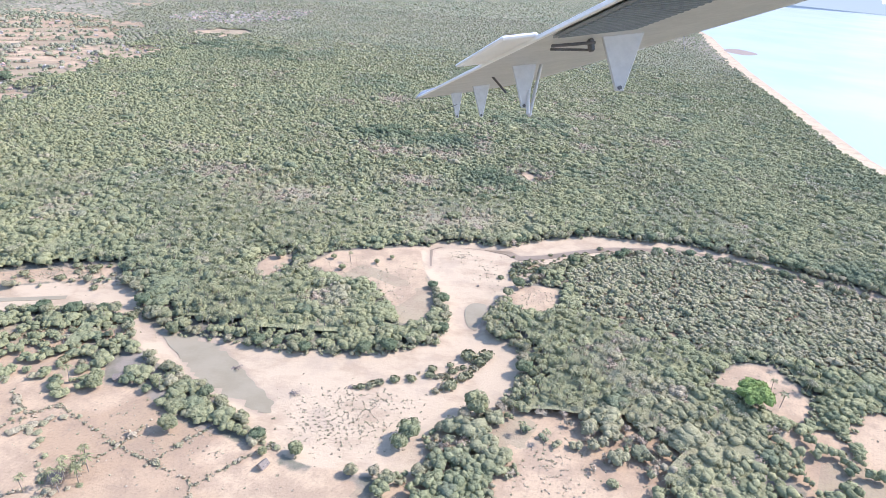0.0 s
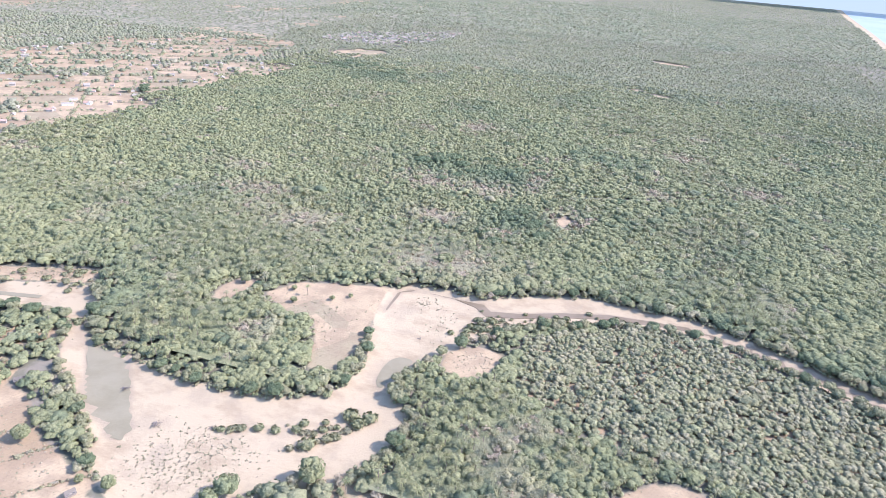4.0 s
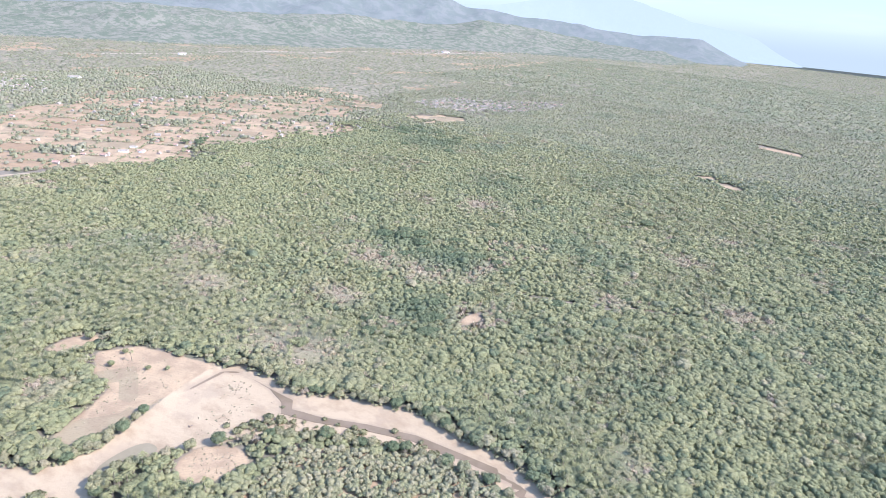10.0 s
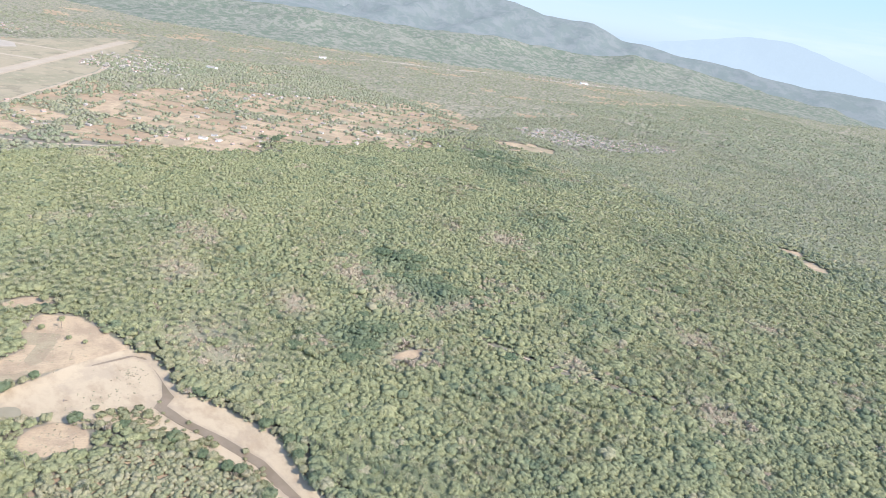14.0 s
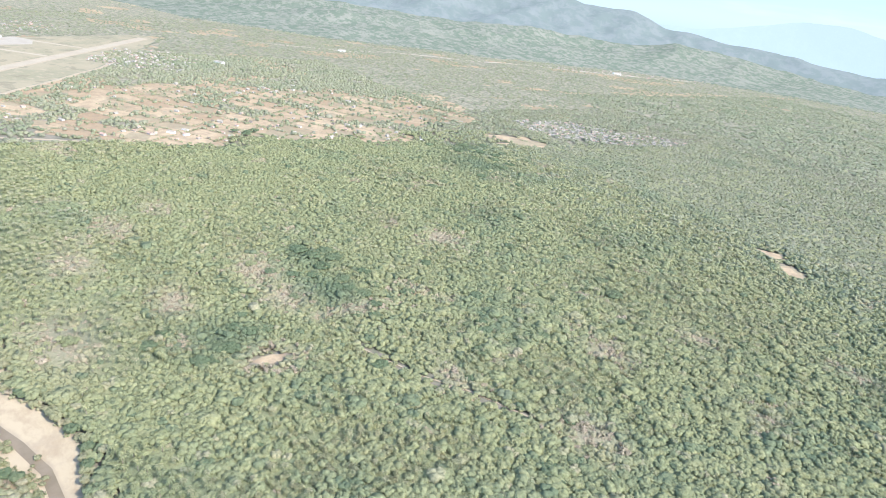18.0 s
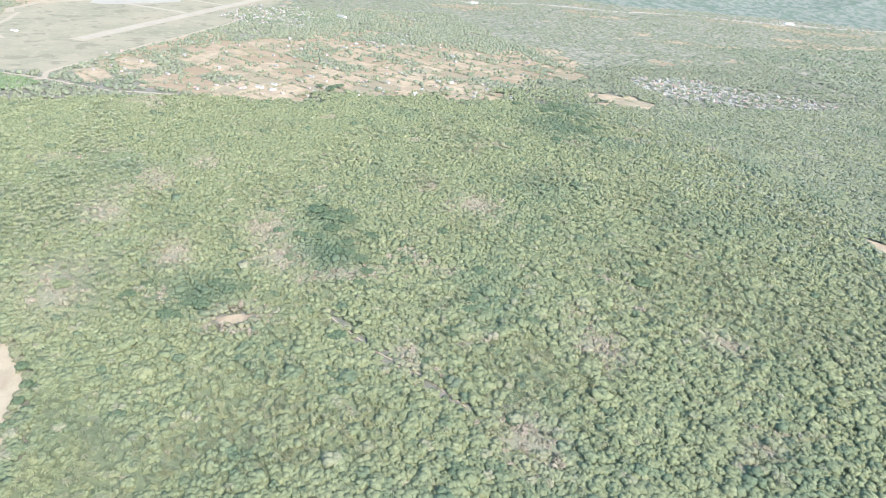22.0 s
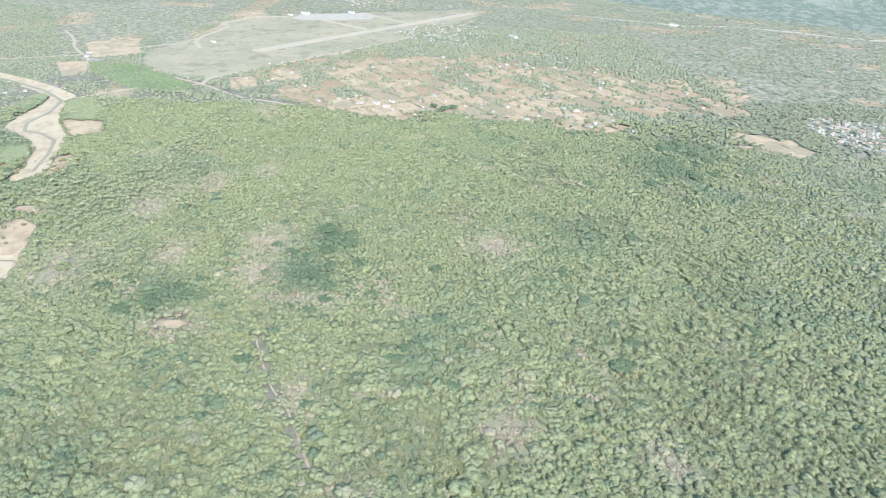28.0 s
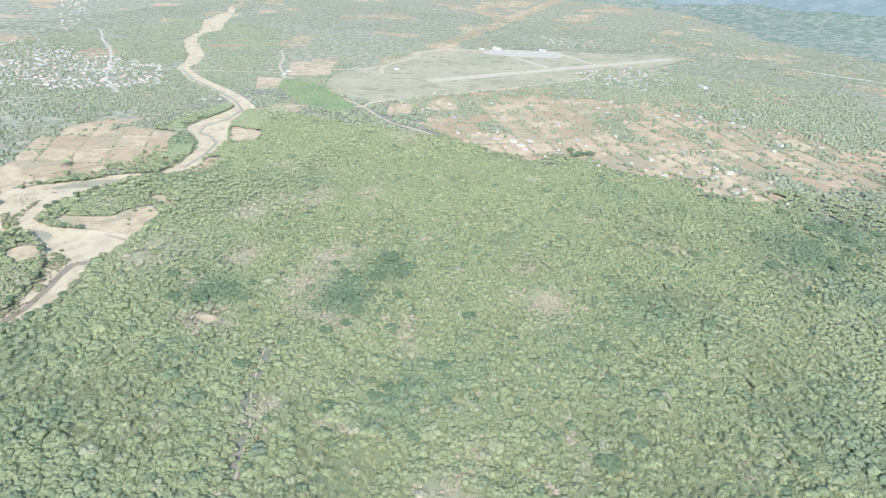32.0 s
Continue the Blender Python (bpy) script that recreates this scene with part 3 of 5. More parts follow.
gx, gy = axis(-700, 460, 7.0), axis(120, 1180, 7.0)
GX, GY = [a.ravel() for a in np.meshgrid(gx, gy, indexing="ij")]
gz, g_bed, g_wet, g_sea = ground_height(GX, GY)
g_soil = np.maximum.reduce([inside(GX, GY, c) for c in CLEARINGS] + [inside(GX, GY, PLOTS), inside(GX, GY, SCRUB), inside(GX, GY, PLANTATION)])
south_east = ((GY < 262) & (GX > 8) & (GY > 150)) | ((GX > -64) & (GX <= 8) & (GY < 246) & (GY > 150))
g_soil = np.maximum(g_soil, np.where(south_east, (fnoise(GX, GY, 34, 37) - 0.33) * 60, -50))
g_soil = np.maximum(g_soil, np.where((GX < -150) & (GY < 305) & (GY > 235), (fnoise(GX, GY, 30, 38) - 0.36) * 50, -50))
farms = np.maximum(inside(GX, GY, FARMS), inside(GX, GY, WEST_FARMS))
g_edge, g_tone = plot_grid(GX, GY)
g_soil = np.maximum(g_soil, np.minimum(farms, np.where(g_tone > wooded_share(GX, GY), g_edge - 1.2, -6)))
far_open = np.clip((-560 - GX + 0.15 * (GY - 700)) / 120, 0, 1) + np.clip((150 - GY) / 60, 0, 1) + np.clip((GY - 1300) / 300, 0, 0.5)
g_soil = np.maximum(g_soil, np.where((far_open > 0.5) & ((GY < 1300) | (GX < -600)), (fnoise(GX, GY, 130, 31) - 0.62) * 160, -50))
g_grass = inside(GX, GY, AIRFIELD)
g_sand = np.maximum(g_bed + 3.0, np.where(g_sea > -60, g_sea + 40, -50))
ground = tagged(new("ground", mesh_data("ground", np.stack([GX, GY, gz], 1), grid_tris(len(gx), len(gy)), GROUND, True,
                {"soil": g_soil, "sand": g_sand, "wet": np.maximum(g_wet, np.where(g_sea > -20, g_sea + 4, -50)), "grass": g_grass, "open": np.clip(far_open, 0, 1), "plot": np.where(np.maximum.reduce([inside(GX, GY, c) for c in CLEARINGS]) > -4, 0.85, np.mod(g_tone * 7.3, 1.0))})),
                "dry coastal plain of sandy soil, fields and a wide river bed", "ground", kind="structure")


def sheet(name, outline, z, mat, label, category, kind="structure"):
    """A level sheet within an outline."""
    bm = bmesh.new()
    bm.faces.new([bm.verts.new((x, y, z)) for x, y in outline])
    bmesh.ops.triangulate(bm, faces=bm.faces[:])
    me = bpy.data.meshes.new(name)
    bm.normal_update()
    for f in bm.faces:
        if f.normal.z < 0:
            f.normal_flip()
    bm.to_mesh(me)
    bm.free()
    me.materials.append(mat)
    return tagged(new(name, me), label, category, kind=kind)


def grown(pts, d):
    """An outline pushed out from its middle."""
    cx, cy = sum(p[0] for p in pts) / len(pts), sum(p[1] for p in pts) / len(pts)
    return [(x + d * (x - cx) / math.hypot(x - cx, y - cy), y + d * (y - cy) / math.hypot(x - cx, y - cy)) for x, y in pts]


def rounded(pts, sway=0.0):
    """An outline with its corners cut three times over, and a slight waver."""
    for _ in range(3):
        pts = [q for a, b in zip(pts, pts[1:] + pts[:1]) for q in ((a[0] * 0.75 + b[0] * 0.25, a[1] * 0.75 + b[1] * 0.25), (a[0] * 0.25 + b[0] * 0.75, a[1] * 0.25 + b[1] * 0.75))]
    return [(x + sway * math.sin(y * 0.9 + x * 0.3) * math.sin(x * 0.21), y + sway * math.sin(x * 0.8) * math.sin(y * 0.17)) for x, y in pts]


def ribbon(name, chain, half, z, mat, label, category):
    """A flat strip with thickness along a chain of places."""
    p = np.array([c[:2] for c in chain], float)
    d = np.gradient(p, axis=0)
    d /= np.linalg.norm(d, axis=1)[:, None]
    s = np.stack([-d[:, 1], d[:, 0]], 1)
    w = np.array([c[2] if len(c) > 2 else half for c in chain])[:, None]
    zz = np.full((len(p), 1), z)
    rows = [np.hstack([p + s * w * 1.02, zz - 0.8]), np.hstack([p + s * w, zz]), np.hstack([p - s * w, zz]), np.hstack([p - s * w * 1.02, zz - 0.8])]
    v = np.stack(rows, 1).reshape(-1, 3)
    t = grid_tris(len(p), 4)[:, ::-1]
    return tagged(new(name, mesh_data(name, v, t, mat, False)), label, category, kind="structure")


def winding(chain, step_len=12, sway=2.0, seed=0):
    """The chain in short steps, with a slight sway."""
    out = []
    for a, b in zip(chain[:-1], chain[1:]):
        n = max(1, int(math.hypot(b[0] - a[0], b[1] - a[1]) / step_len))
        for i in range(n):
            u = i / n
            out.append(tuple(a[k] + (b[k] - a[k]) * u for k in range(len(a))))
    out.append(tuple(chain[-1]))
    return [(q[0] + sway * math.sin(q[1] / 31 + seed), q[1] + sway * math.sin(q[0] / 27 + seed), *q[2:]) for q in out]


sheet("river_water", rounded(WATER, 0.9), -1.40, RIVER_WATER, "still muddy brown river pool beside a sand bank", "water")
sheet("pond", rounded(grown(POND, 1.5), 0.5), -1.39, RIVER_WATER, "shallow brown pool in the river sand", "water")
ribbon("stream", winding([(x, y, w * 1.25) for x, y, w in STREAM], 8, 0.6), 2, -1.42, STREAM_WATER, "thin brown stream along the river bank", "water")
ribbon("upper_stream", winding([(-205, 326, 2), (-262, 313, 2.2), (-318, 293, 2.5), (-343, 264, 2.5), (-352, 236, 2.5), (-386, 222, 2.5), (-440, 224, 2.5), (-505, 210, 3), (-555, 158, 3), (-605, 78, 3), (-660, -25, 3), (-732, -110, 3)], 10, 1.0), 2.5, -1.42, RIVER_WATER, "thin brown stream winding along the river sand", "water")
sea_outline = [(x - 6 if i < 15 else x, y) for i, (x, y) in enumerate(COAST)]
sheet("sea", sea_outline, -1.0, SEA_WATER, "calm pale blue sea", "sea")

for outline in SPITS:
    sheet("sand_spit", rounded(outline, 2.0), -0.92, EARTH, "low wet sand spit in the shallow sea", "sand bank")

# runway, apron, roads
ribbon("runway", winding([(-956, 425), (-1690, 940)], 60, 0), 11, 0.22, ASPHALT, "long pale straight runway on a dry airfield", "runway")
ribbon("runway_shoulder", winding([(-940, 414), (-1700, 947)], 60, 0), 17, 0.12, TRACK, "worn dirt shoulder beside the runway", "runway")
sheet("apron", [(-1400, 410), (-1483, 418), (-1583, 601), (-1537, 636), (-1460, 626), (-1405, 500), (-1390, 440)], 0.2, CONCRETE, "pale concrete apron by the terminal", "apron")
ribbon("taxiway", winding([(-1410, 495), (-1287, 634)], 40, 0), 7, 0.25, ASPHALT, "pale taxiway to the runway", "taxiway")
ribbon("taxiway", winding([(-1530, 632), (-1430, 740)], 40, 0), 6, 0.25, ASPHALT, "second pale taxiway to the runway", "taxiway")
ribbon("apron_road", winding([(-1240, 262), (-1290, 252), (-1387, 300), (-1440, 390)], 20, 2), 9, 0.15, TRACK, "wide pale dirt road to the apron", "road")
ribbon("taxi_loop", winding([(-950, 290), (-1010, 262), (-1090, 258), (-1240, 280)], 20, 2), 5, 0.15, TRACK, "curved dirt track on the airfield", "road")
ribbon("airfield_road", winding(ROAD_LINES[0], 30, 2), 4, 0.8, TRACK, "pale dirt road along the airfield fence", "road")
ribbon("village_road", winding(ROAD_LINES[1], 20, 4), 3, 0.55, TRACK, "winding pale dirt road", "road")
ribbon("river_road", winding(ROAD_LINES[2], 20, 3), 3, 0.7, TRACK, "pale dirt road from the river", "road")
ribbon("west_road", winding(ROAD_LINES[3], 20, 3), 3, 0.55, TRACK, "pale dirt road beside the airfield", "road")
ribbon("town_road", winding(ROAD_LINES[4], 20, 3), 3, 0.55, CONCRETE, "straight pale village street", "road")
ribbon("foothill_road", winding([(-1760, 1300, 6), (-1687, 1518, 14), (-1650, 1640, 16), (-1690, 1800, 5), (-1640, 2000, 16), (-1567, 2123, 10), (-1530, 2450, 10), (-1414, 2648, 14), (-1350, 2850, 26), (-1300, 2981, 16),
       (-1244, 3349, 12), (-1180, 3700, 8)], 30, 4), 8, 1.2, CONCRETE, "pale gravel road at the foot of the hills", "road")
ribbon("farm_track", winding([(108, 668), (134, 677), (173, 693), (199, 709), (246, 731)], 8, 1.5), 0.7, 0.5, TRACK, "narrow dirt track through the trees", "road")

# ---- mountains ----
RIDGE = [(9, -2.0), (13, -1.8), (18, -1.9), (21, -1.7), (24, -1.3), (28, -1.2), (30, -0.9), (32.4, -0.75), (35, 0.13), (39, 0.2), (41.5, 0.85), (44, 0.92), (47, 0.84), (51, 0.75), (53, 0.8), (56, 1.4),
         (60, 2.05), (65, 1.5), (71, 1.3), (80, 1.6), (90, 1.2), (105, 1.0), (130, 1.0)]
FAR_RIDGE = [(5, -1.6), (10, -1.1), (14, -0.5), (18, 0.6), (20, 1.05), (23, 1.05), (26, 0.4), (30, -0.5), (34, -0.6), (40, -0.7), (46, -0.6), (54, -0.8)]
HILLS = [(12, -2.9), (18, -2.75), (24, -2.4), (28, -1.9), (31, -1.7), (34, -2.3), (38, -2.3), (43, -2.1), (48, -2.4), (53, -2.4), (58, -2.2), (63, -2.4), (68, -2.5), (71, -2.8), (76, -2.4), (84, -1.5), (95, -0.6), (130, -0.5)]
EYE_X, EYE_Y, EYE_Z = 392.0, 255.0, 255.0


FOOT = [(10, 3600), (18, 3550), (28, 3450), (34, 3300), (45, 2950), (58, 2800), (70, 3000), (80, 3800), (130, 4200)]


def mountain(name, profile, near, depth, back, mat, label, rough, seed, offset=0):
    """A ridge whose crest stands at the given angle above the plain's eye line."""
    az = np.arange(profile[0][0], profile[-1][0], 0.35)
    el = np.interp(az, [p[0] for p in profile], [p[1] for p in profile])
    base = np.interp(az, [p[0] for p in FOOT], [p[1] for p in FOOT]) if near is None else np.full(len(az), float(near))
    base = base + offset
    base = np.minimum(base, 3950) if near is None else base
    crest = np.minimum(base + depth, 4300 if near is None else 4680)
    top = EYE_Z + crest * np.tan(np.radians(el))
    share = np.concatenate([np.linspace(0, 1, 28), 1 + np.linspace(0, 1, 6)[1:]])
    A, f = np.meshgrid(np.radians(az), share, indexing="ij")
    Rr = np.where(f <= 1, base[:, None] + f * (crest - base)[:, None], crest[:, None] + (f - 1) * back)
    f = np.where(f <= 1, f, 1 - 0.5 * (f - 1))
    x, y = EYE_X - Rr * np.sin(A), EYE_Y + Rr * np.cos(A)
    spur = 0.65 * (1 - np.abs(2 * fnoise(x * 0.9 + y * 0.5, y * 0.5 - x * 0.9, 420, seed) - 1)) + 0.35 * (1 - np.abs(2 * fnoise(x, y, 170, seed + 4) - 1)) - 0.28
    z = top[:, None] * (f ** 1.25) * (1 + rough * (spur - 0.5) * np.clip(4.5 * f * (1.0 - f), 0, 1))
    z += (fnoise(x, y, 90, seed + 3) - 0.5) * 16 * np.clip(f * 2, 0, 1)
    z[:, 0] = -6
    edge = np.clip(np.minimum(az - az[0], az[-1] - az) / 4, 0, 1)[:, None]
    z = z * edge - 4 * (1 - edge)
    v = np.stack([x, y, z], 2).reshape(-1, 3)
    return tagged(new(name, mesh_data(name, v, grid_tris(len(az), len(share))[:, ::-1], mat, True)), label, "mountain", kind="structure")


def slope_material(name, wood, bare, haze_glow, grain):
    """Wooded slopes: tree-sized mottling, bare patches, and distance haze put in as emission."""
    m, n, l, p = material(name)
    pos = position(n)
    trees, patch = noise_tex(n, l, grain, 4, 0.75, pos), noise_tex(n, l, 0.006, 5, 0.65, pos)
    col = mixcol(n, l, step(n, l, trees, 0.42, 0.6), wood, bare)
    col = mixcol(n, l, mathnode(n, l, "MULTIPLY", step(n, l, patch, 0.5, 0.62), 0.3), col, bare)
    col = mixcol(n, l, mathnode(n, l, "MULTIPLY", step(n, l, patch, 0.48, 0.36), 0.3), col, wood)
    l.new(col, p.inputs["Base Color"])
    p.inputs["Roughness"].default_value, p.inputs["Specular IOR Level"].default_value = 1.0, 0.0
    p.inputs["Emission Color"].default_value, p.inputs["Emission Strength"].default_value = (*haze_glow, 1), 1.0
    bump(n, l, p, trees, 0.7, 6.0)
    return m


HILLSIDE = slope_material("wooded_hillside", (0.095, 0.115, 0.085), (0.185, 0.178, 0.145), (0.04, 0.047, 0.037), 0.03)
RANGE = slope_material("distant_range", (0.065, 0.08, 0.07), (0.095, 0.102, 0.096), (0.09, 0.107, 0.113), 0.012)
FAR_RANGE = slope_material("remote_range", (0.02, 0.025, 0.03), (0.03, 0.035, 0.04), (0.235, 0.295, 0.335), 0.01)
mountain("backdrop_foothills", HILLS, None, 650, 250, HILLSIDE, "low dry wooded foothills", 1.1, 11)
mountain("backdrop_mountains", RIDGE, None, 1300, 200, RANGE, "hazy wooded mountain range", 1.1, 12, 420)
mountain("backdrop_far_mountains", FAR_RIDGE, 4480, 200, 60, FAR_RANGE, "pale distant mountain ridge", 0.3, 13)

haze_mat, hn, hl, hp = material("horizon_sky")
hpos = hn.new("ShaderNodeSeparateXYZ")
hl.new(position(hn), hpos.inputs[0])
stretch = hn.new("ShaderNodeMapping")
stretch.inputs["Scale"].default_value = (0.0007, 0.0007, 0.006)
hl.new(position(hn), stretch.inputs["Vector"])
cirrus = step(hn, hl, noise_tex(hn, hl, 1.0, 5, 0.6, stretch.outputs[0]), 0.52, 0.78)
sky_col = mixcol(hn, hl, step(hn, hl, hpos.outputs["Z"], 100.0, 900.0), (0.345, 0.42, 0.465), (0.235, 0.38, 0.47))
sky_col = mixcol(hn, hl, mathnode(hn, hl, "MULTIPLY", cirrus, 0.5), sky_col, (0.40, 0.46, 0.495))
# Lowest band: haze over distant land, put into the emitted colour.
sky_col = mixcol(hn, hl, step(hn, hl, hpos.outputs["Z"], 60.0, 330.0), (0.25, 0.315, 0.34), sky_col)
hp.inputs["Base Color"].default_value = (0, 0, 0, 1)
hp.inputs["Roughness"].default_value = 1.0
hp.inputs["Specular IOR Level"].default_value = 0.0
hl.new(sky_col, hp.inputs["Emission Color"])
hp.inputs["Emission Strength"].default_value = 0.86
ring = np.radians(np.arange(0, 361, 3.0))
crown_z = np.interp(np.degrees(ring), [0, 57, 60, 89, 93, 205, 220, 360], [40.0, 60.0, 640.0, 640.0, 1250.0, 1250.0, 60.0, 40.0])
hv = np.concatenate([np.stack([4880 * np.cos(ring), 4880 * np.sin(ring), h], 1)[:, None] for h in (np.full(len(ring), -40.0), crown_z)], 1).reshape(-1, 3)
tagged(new("backdrop_sky", mesh_data("backdrop_sky", hv, grid_tris(len(ring), 2)[:, ::-1], haze_mat, True)), "pale blue hazy sky above the horizon", "sky", kind="structure")

# ---- forest ----
trnd = np.random.default_rng(21)
DOMES_NEAR = [fuzzy(trnd, 44, 0.115, 4) for _ in range(24)]
DOMES_MID = [fuzzy(trnd, 10, 0.19, 2, (5, 2)) for _ in range(24)]
SPRAYS = [fuzzy(trnd, 42, 0.18, 2, (5, 1), 0.45, 1.2) for _ in range(12)]
DOMES_EAST = [fuzzy(trnd, 5, 0.3, 1, (6, 1), 0.25, 1.3) for _ in range(12)]
DOMES_WEST = [fuzzy(trnd, 4, 0.3, 1, (6, 2), 0.25, 2.1) for _ in range(12)]
DOMES_FAR = [fuzzy(trnd, 3, 0.34, 1, (5, 1), 0.25, 1.7) for _ in range(10)]
PALMS = [palm_crown(trnd, 12, 2.2) for _ in range(8)]
TWIGS = [twig_crown(trnd) for _ in range(6)]
NEAR_LINE = [(-60, 260), (150, 380), (300, 520), (300, 760), (160, 980)]


def spots(x0, x1, y0, y1, gap):
    """Places on an uneven net."""
    xs, ys = np.meshgrid(np.arange(x0, x1, gap), np.arange(y0, y1, gap * 0.87), indexing="ij")
    xs = xs + (np.arange(xs.shape[1]) % 2)[None, :] * gap / 2
    xs, ys = xs.ravel(), ys.ravel()
    return xs + rng.uniform(-0.38, 0.38, xs.shape) * gap, ys + rng.uniform(-0.38, 0.38, ys.shape) * gap


def woodland(x, y):
    """How thickly trees stand, 0 to 1, and what share are dry, palms, dark."""
    bed = np.maximum(inside(x, y, BED), band(x, y, UPSTREAM))
    d = np.ones(x.shape)
    openings = np.maximum.reduce([inside(x, y, c) for c in CLEARINGS])
    plots, scrub = inside(x, y, PLOTS), inside(x, y, SCRUB)
    farm = np.maximum(inside(x, y, FARMS), inside(x, y, WEST_FARMS))
    west = x < -470 + 0.12 * (y - 700)
    rough = fnoise(x, y, 70, 41)
    d = np.where(west, np.clip((rough - 0.24) * 3.2, 0.3, 0.95), d)
    d = np.where((y < 300) & (x < -140), np.clip((rough - 0.30) * 4, 0.1, 0.95), d)
    d = np.where((y < 245) & (x > 0), np.clip((rough - 0.28) * 5, 0.2, 0.95), d)
    edge, tone = plot_grid(x, y)
    d = np.where(farm > 0, np.where((edge < 2.2) & (rough > 0.42), 0.4, np.where(tone > wooded_share(x, y), 0.06, 0.65)), d)
    d = np.where(inside(x, y, WEDGE) > 0, 1.0, d)
    d = np.where(inside(x, y, AIRFIELD) > -3, 0.0, d)
    orchard = inside(x, y, ORCHARD) > 0
    d = np.where(orchard, np.where(np.abs(((x * 0.8 + y * 0.6) / 22) % 1 - 0.5) < 0.2, 0.5, 0.02), d)
    for v in VILLAGES:
        d = np.where(inside(x, y, v) > 0, 0.28 if v is VILLAGES[0] else 0.42, d)
    d = np.where((openings > -2) | (plots > -1) | (scrub > -2), 0.0, d)
    d = np.where(bed > -1.8, 0.0, d)
    d = np.where(inside(x, y, COAST) > -39, 0.0, d)
    line, _ = seg_dist(x, y, [(-948, 424), (-1690, 945)], False)
    d = np.where(line < 40, 0, d)
    for chain in ROAD_LINES:
        d = np.where(seg_dist(x, y, chain, False)[0] < 9, 0, d)
    d = np.where((x > -62) & (x < 2) & (y < 216), d * 0.18, d)
    thin = np.exp(-(((x - 60) / 40) ** 2 + ((y - 222) / 14) ** 2))
    d = d * (1 - 0.55 * thin)
    track, _ = seg_dist(x, y, [(108, 668), (134, 677), (173, 693), (199, 709), (246, 731)], False)
    d = np.where(track < 2.3, 0, d)
    dry = np.clip((fnoise(x, y, 55, 51) - 0.70) * 5, 0, 0.5)
    for cx, cy, rx, ry in ((-45, 645, 42, 24), (15, 648, 30, 24), (-110, 500, 40, 24), (20, 475, 48, 30), (283, 755, 30, 22), (-50, 874, 30, 24), (185, 712, 22, 14), (236, 960, 24, 18), (-185, 548, 40, 20),
                           (100, 597, 20, 26), (60, 690, 14, 40), (215, 860, 26, 22), (-10, 560, 30, 18)):
        dry = np.maximum(dry, 0.9 * np.exp(-(((x - cx) / rx) ** 2 + ((y - cy) / ry) ** 2) * 1.4))
    palm = np.clip((fnoise(x, y, 60, 61) - 0.58) * 4.5, 0.02, 0.6)
    for cx, cy, rx, ry in ((-120, 450, 70, 70), (75, 290, 70, 60), (-110, 335, 55, 40), (20, 500, 50, 30), (170, 1010, 130, 110), (230, 790, 60, 60), (-20, 1075, 80, 40), (-130, 545, 60, 25), (-205, 1115, 50, 30)):
        palm = np.maximum(palm, 0.75 * np.exp(-(((x - cx) / rx) ** 2 + ((y - cy) / ry) ** 2)))
    orch = inside(x, y, PLANTATION) > 0
    palm = np.where(orch, 0.02, palm)
    dry = np.where(orch, 0.3, np.maximum(dry, 0.55 * np.exp(-(((x - 90) / 70) ** 2 + ((y - 228) / 22) ** 2))))
    d = np.where(orch & (d > 0), 0.95, d)
    deep = np.zeros(x.shape)
    for cx, cy, rx, ry in ((-50, 705, 45, 30), (20, 690, 50, 34), (60, 575, 34, 40), (-300, 1130, 90, 70), (-380, 1180, 70, 60), (320, 420, 60, 30)):
        deep = np.maximum(deep, np.exp(-(((x - cx) / rx) ** 2 + ((y - cy) / ry) ** 2) * 1.5))
        bare = np.exp(-(((x + 48) / 24) ** 2 + ((y - 872) / 20) ** 2) * 1.6)
    return d, np.maximum(dry, bare * 1.3), palm, deep


FARM_TRACK = [(108, 668), (134, 677), (173, 693), (199, 709), (246, 731)]


def rim_distance(x, y):
    """How far a place lies from the nearest clearing or track."""
    d = -np.maximum.reduce([inside(x, y, c) for c in CLEARINGS + [PLANTATION]])
    return np.clip(np.minimum(d, seg_dist(x, y, FARM_TRACK, False)[0] - 1.5), 0, 60)


def forest(name, x, y, shapes, lo, hi, high, mat, label, dry, deep, flat=1.0, opens=False):
    n = len(x)
    size = lo + (hi - lo) * rng.random(n) ** 1.3
    size *= np.where(rng.random(n) < 0.07, 1.5, 1.0)
    rows_ = inside(x, y, PLANTATION) > 0
    size *= np.where(rows_, 0.84, 1.0)
    tall = np.where(rows_, 0.9, 1.0) * (high + size * 0.45) * rng.uniform(0.84, 1.16, n) * flat
    bushy = (y < 305) & (x < -40)
    tall, size = np.where(bushy, tall * 0.7, tall), np.where(bushy, size * 0.85, size)
    if opens:
        tall *= np.clip(0.42 + rim_distance(x, y) / 20, 0.42, 1)
    z = ground_height(x, y)[0]
    v, t, i = many(shapes, x, y, z - 0.2, size, tall, rng.uniform(0, 6.28, n), rng.integers(0, len(shapes), n))
    return tagged(new(name, mesh_data(name, v, t, mat, True, {"dry": dry[i], "deep": deep[i], "tree": rng.random(n)[i]})), label, "forest", kind="stuff")


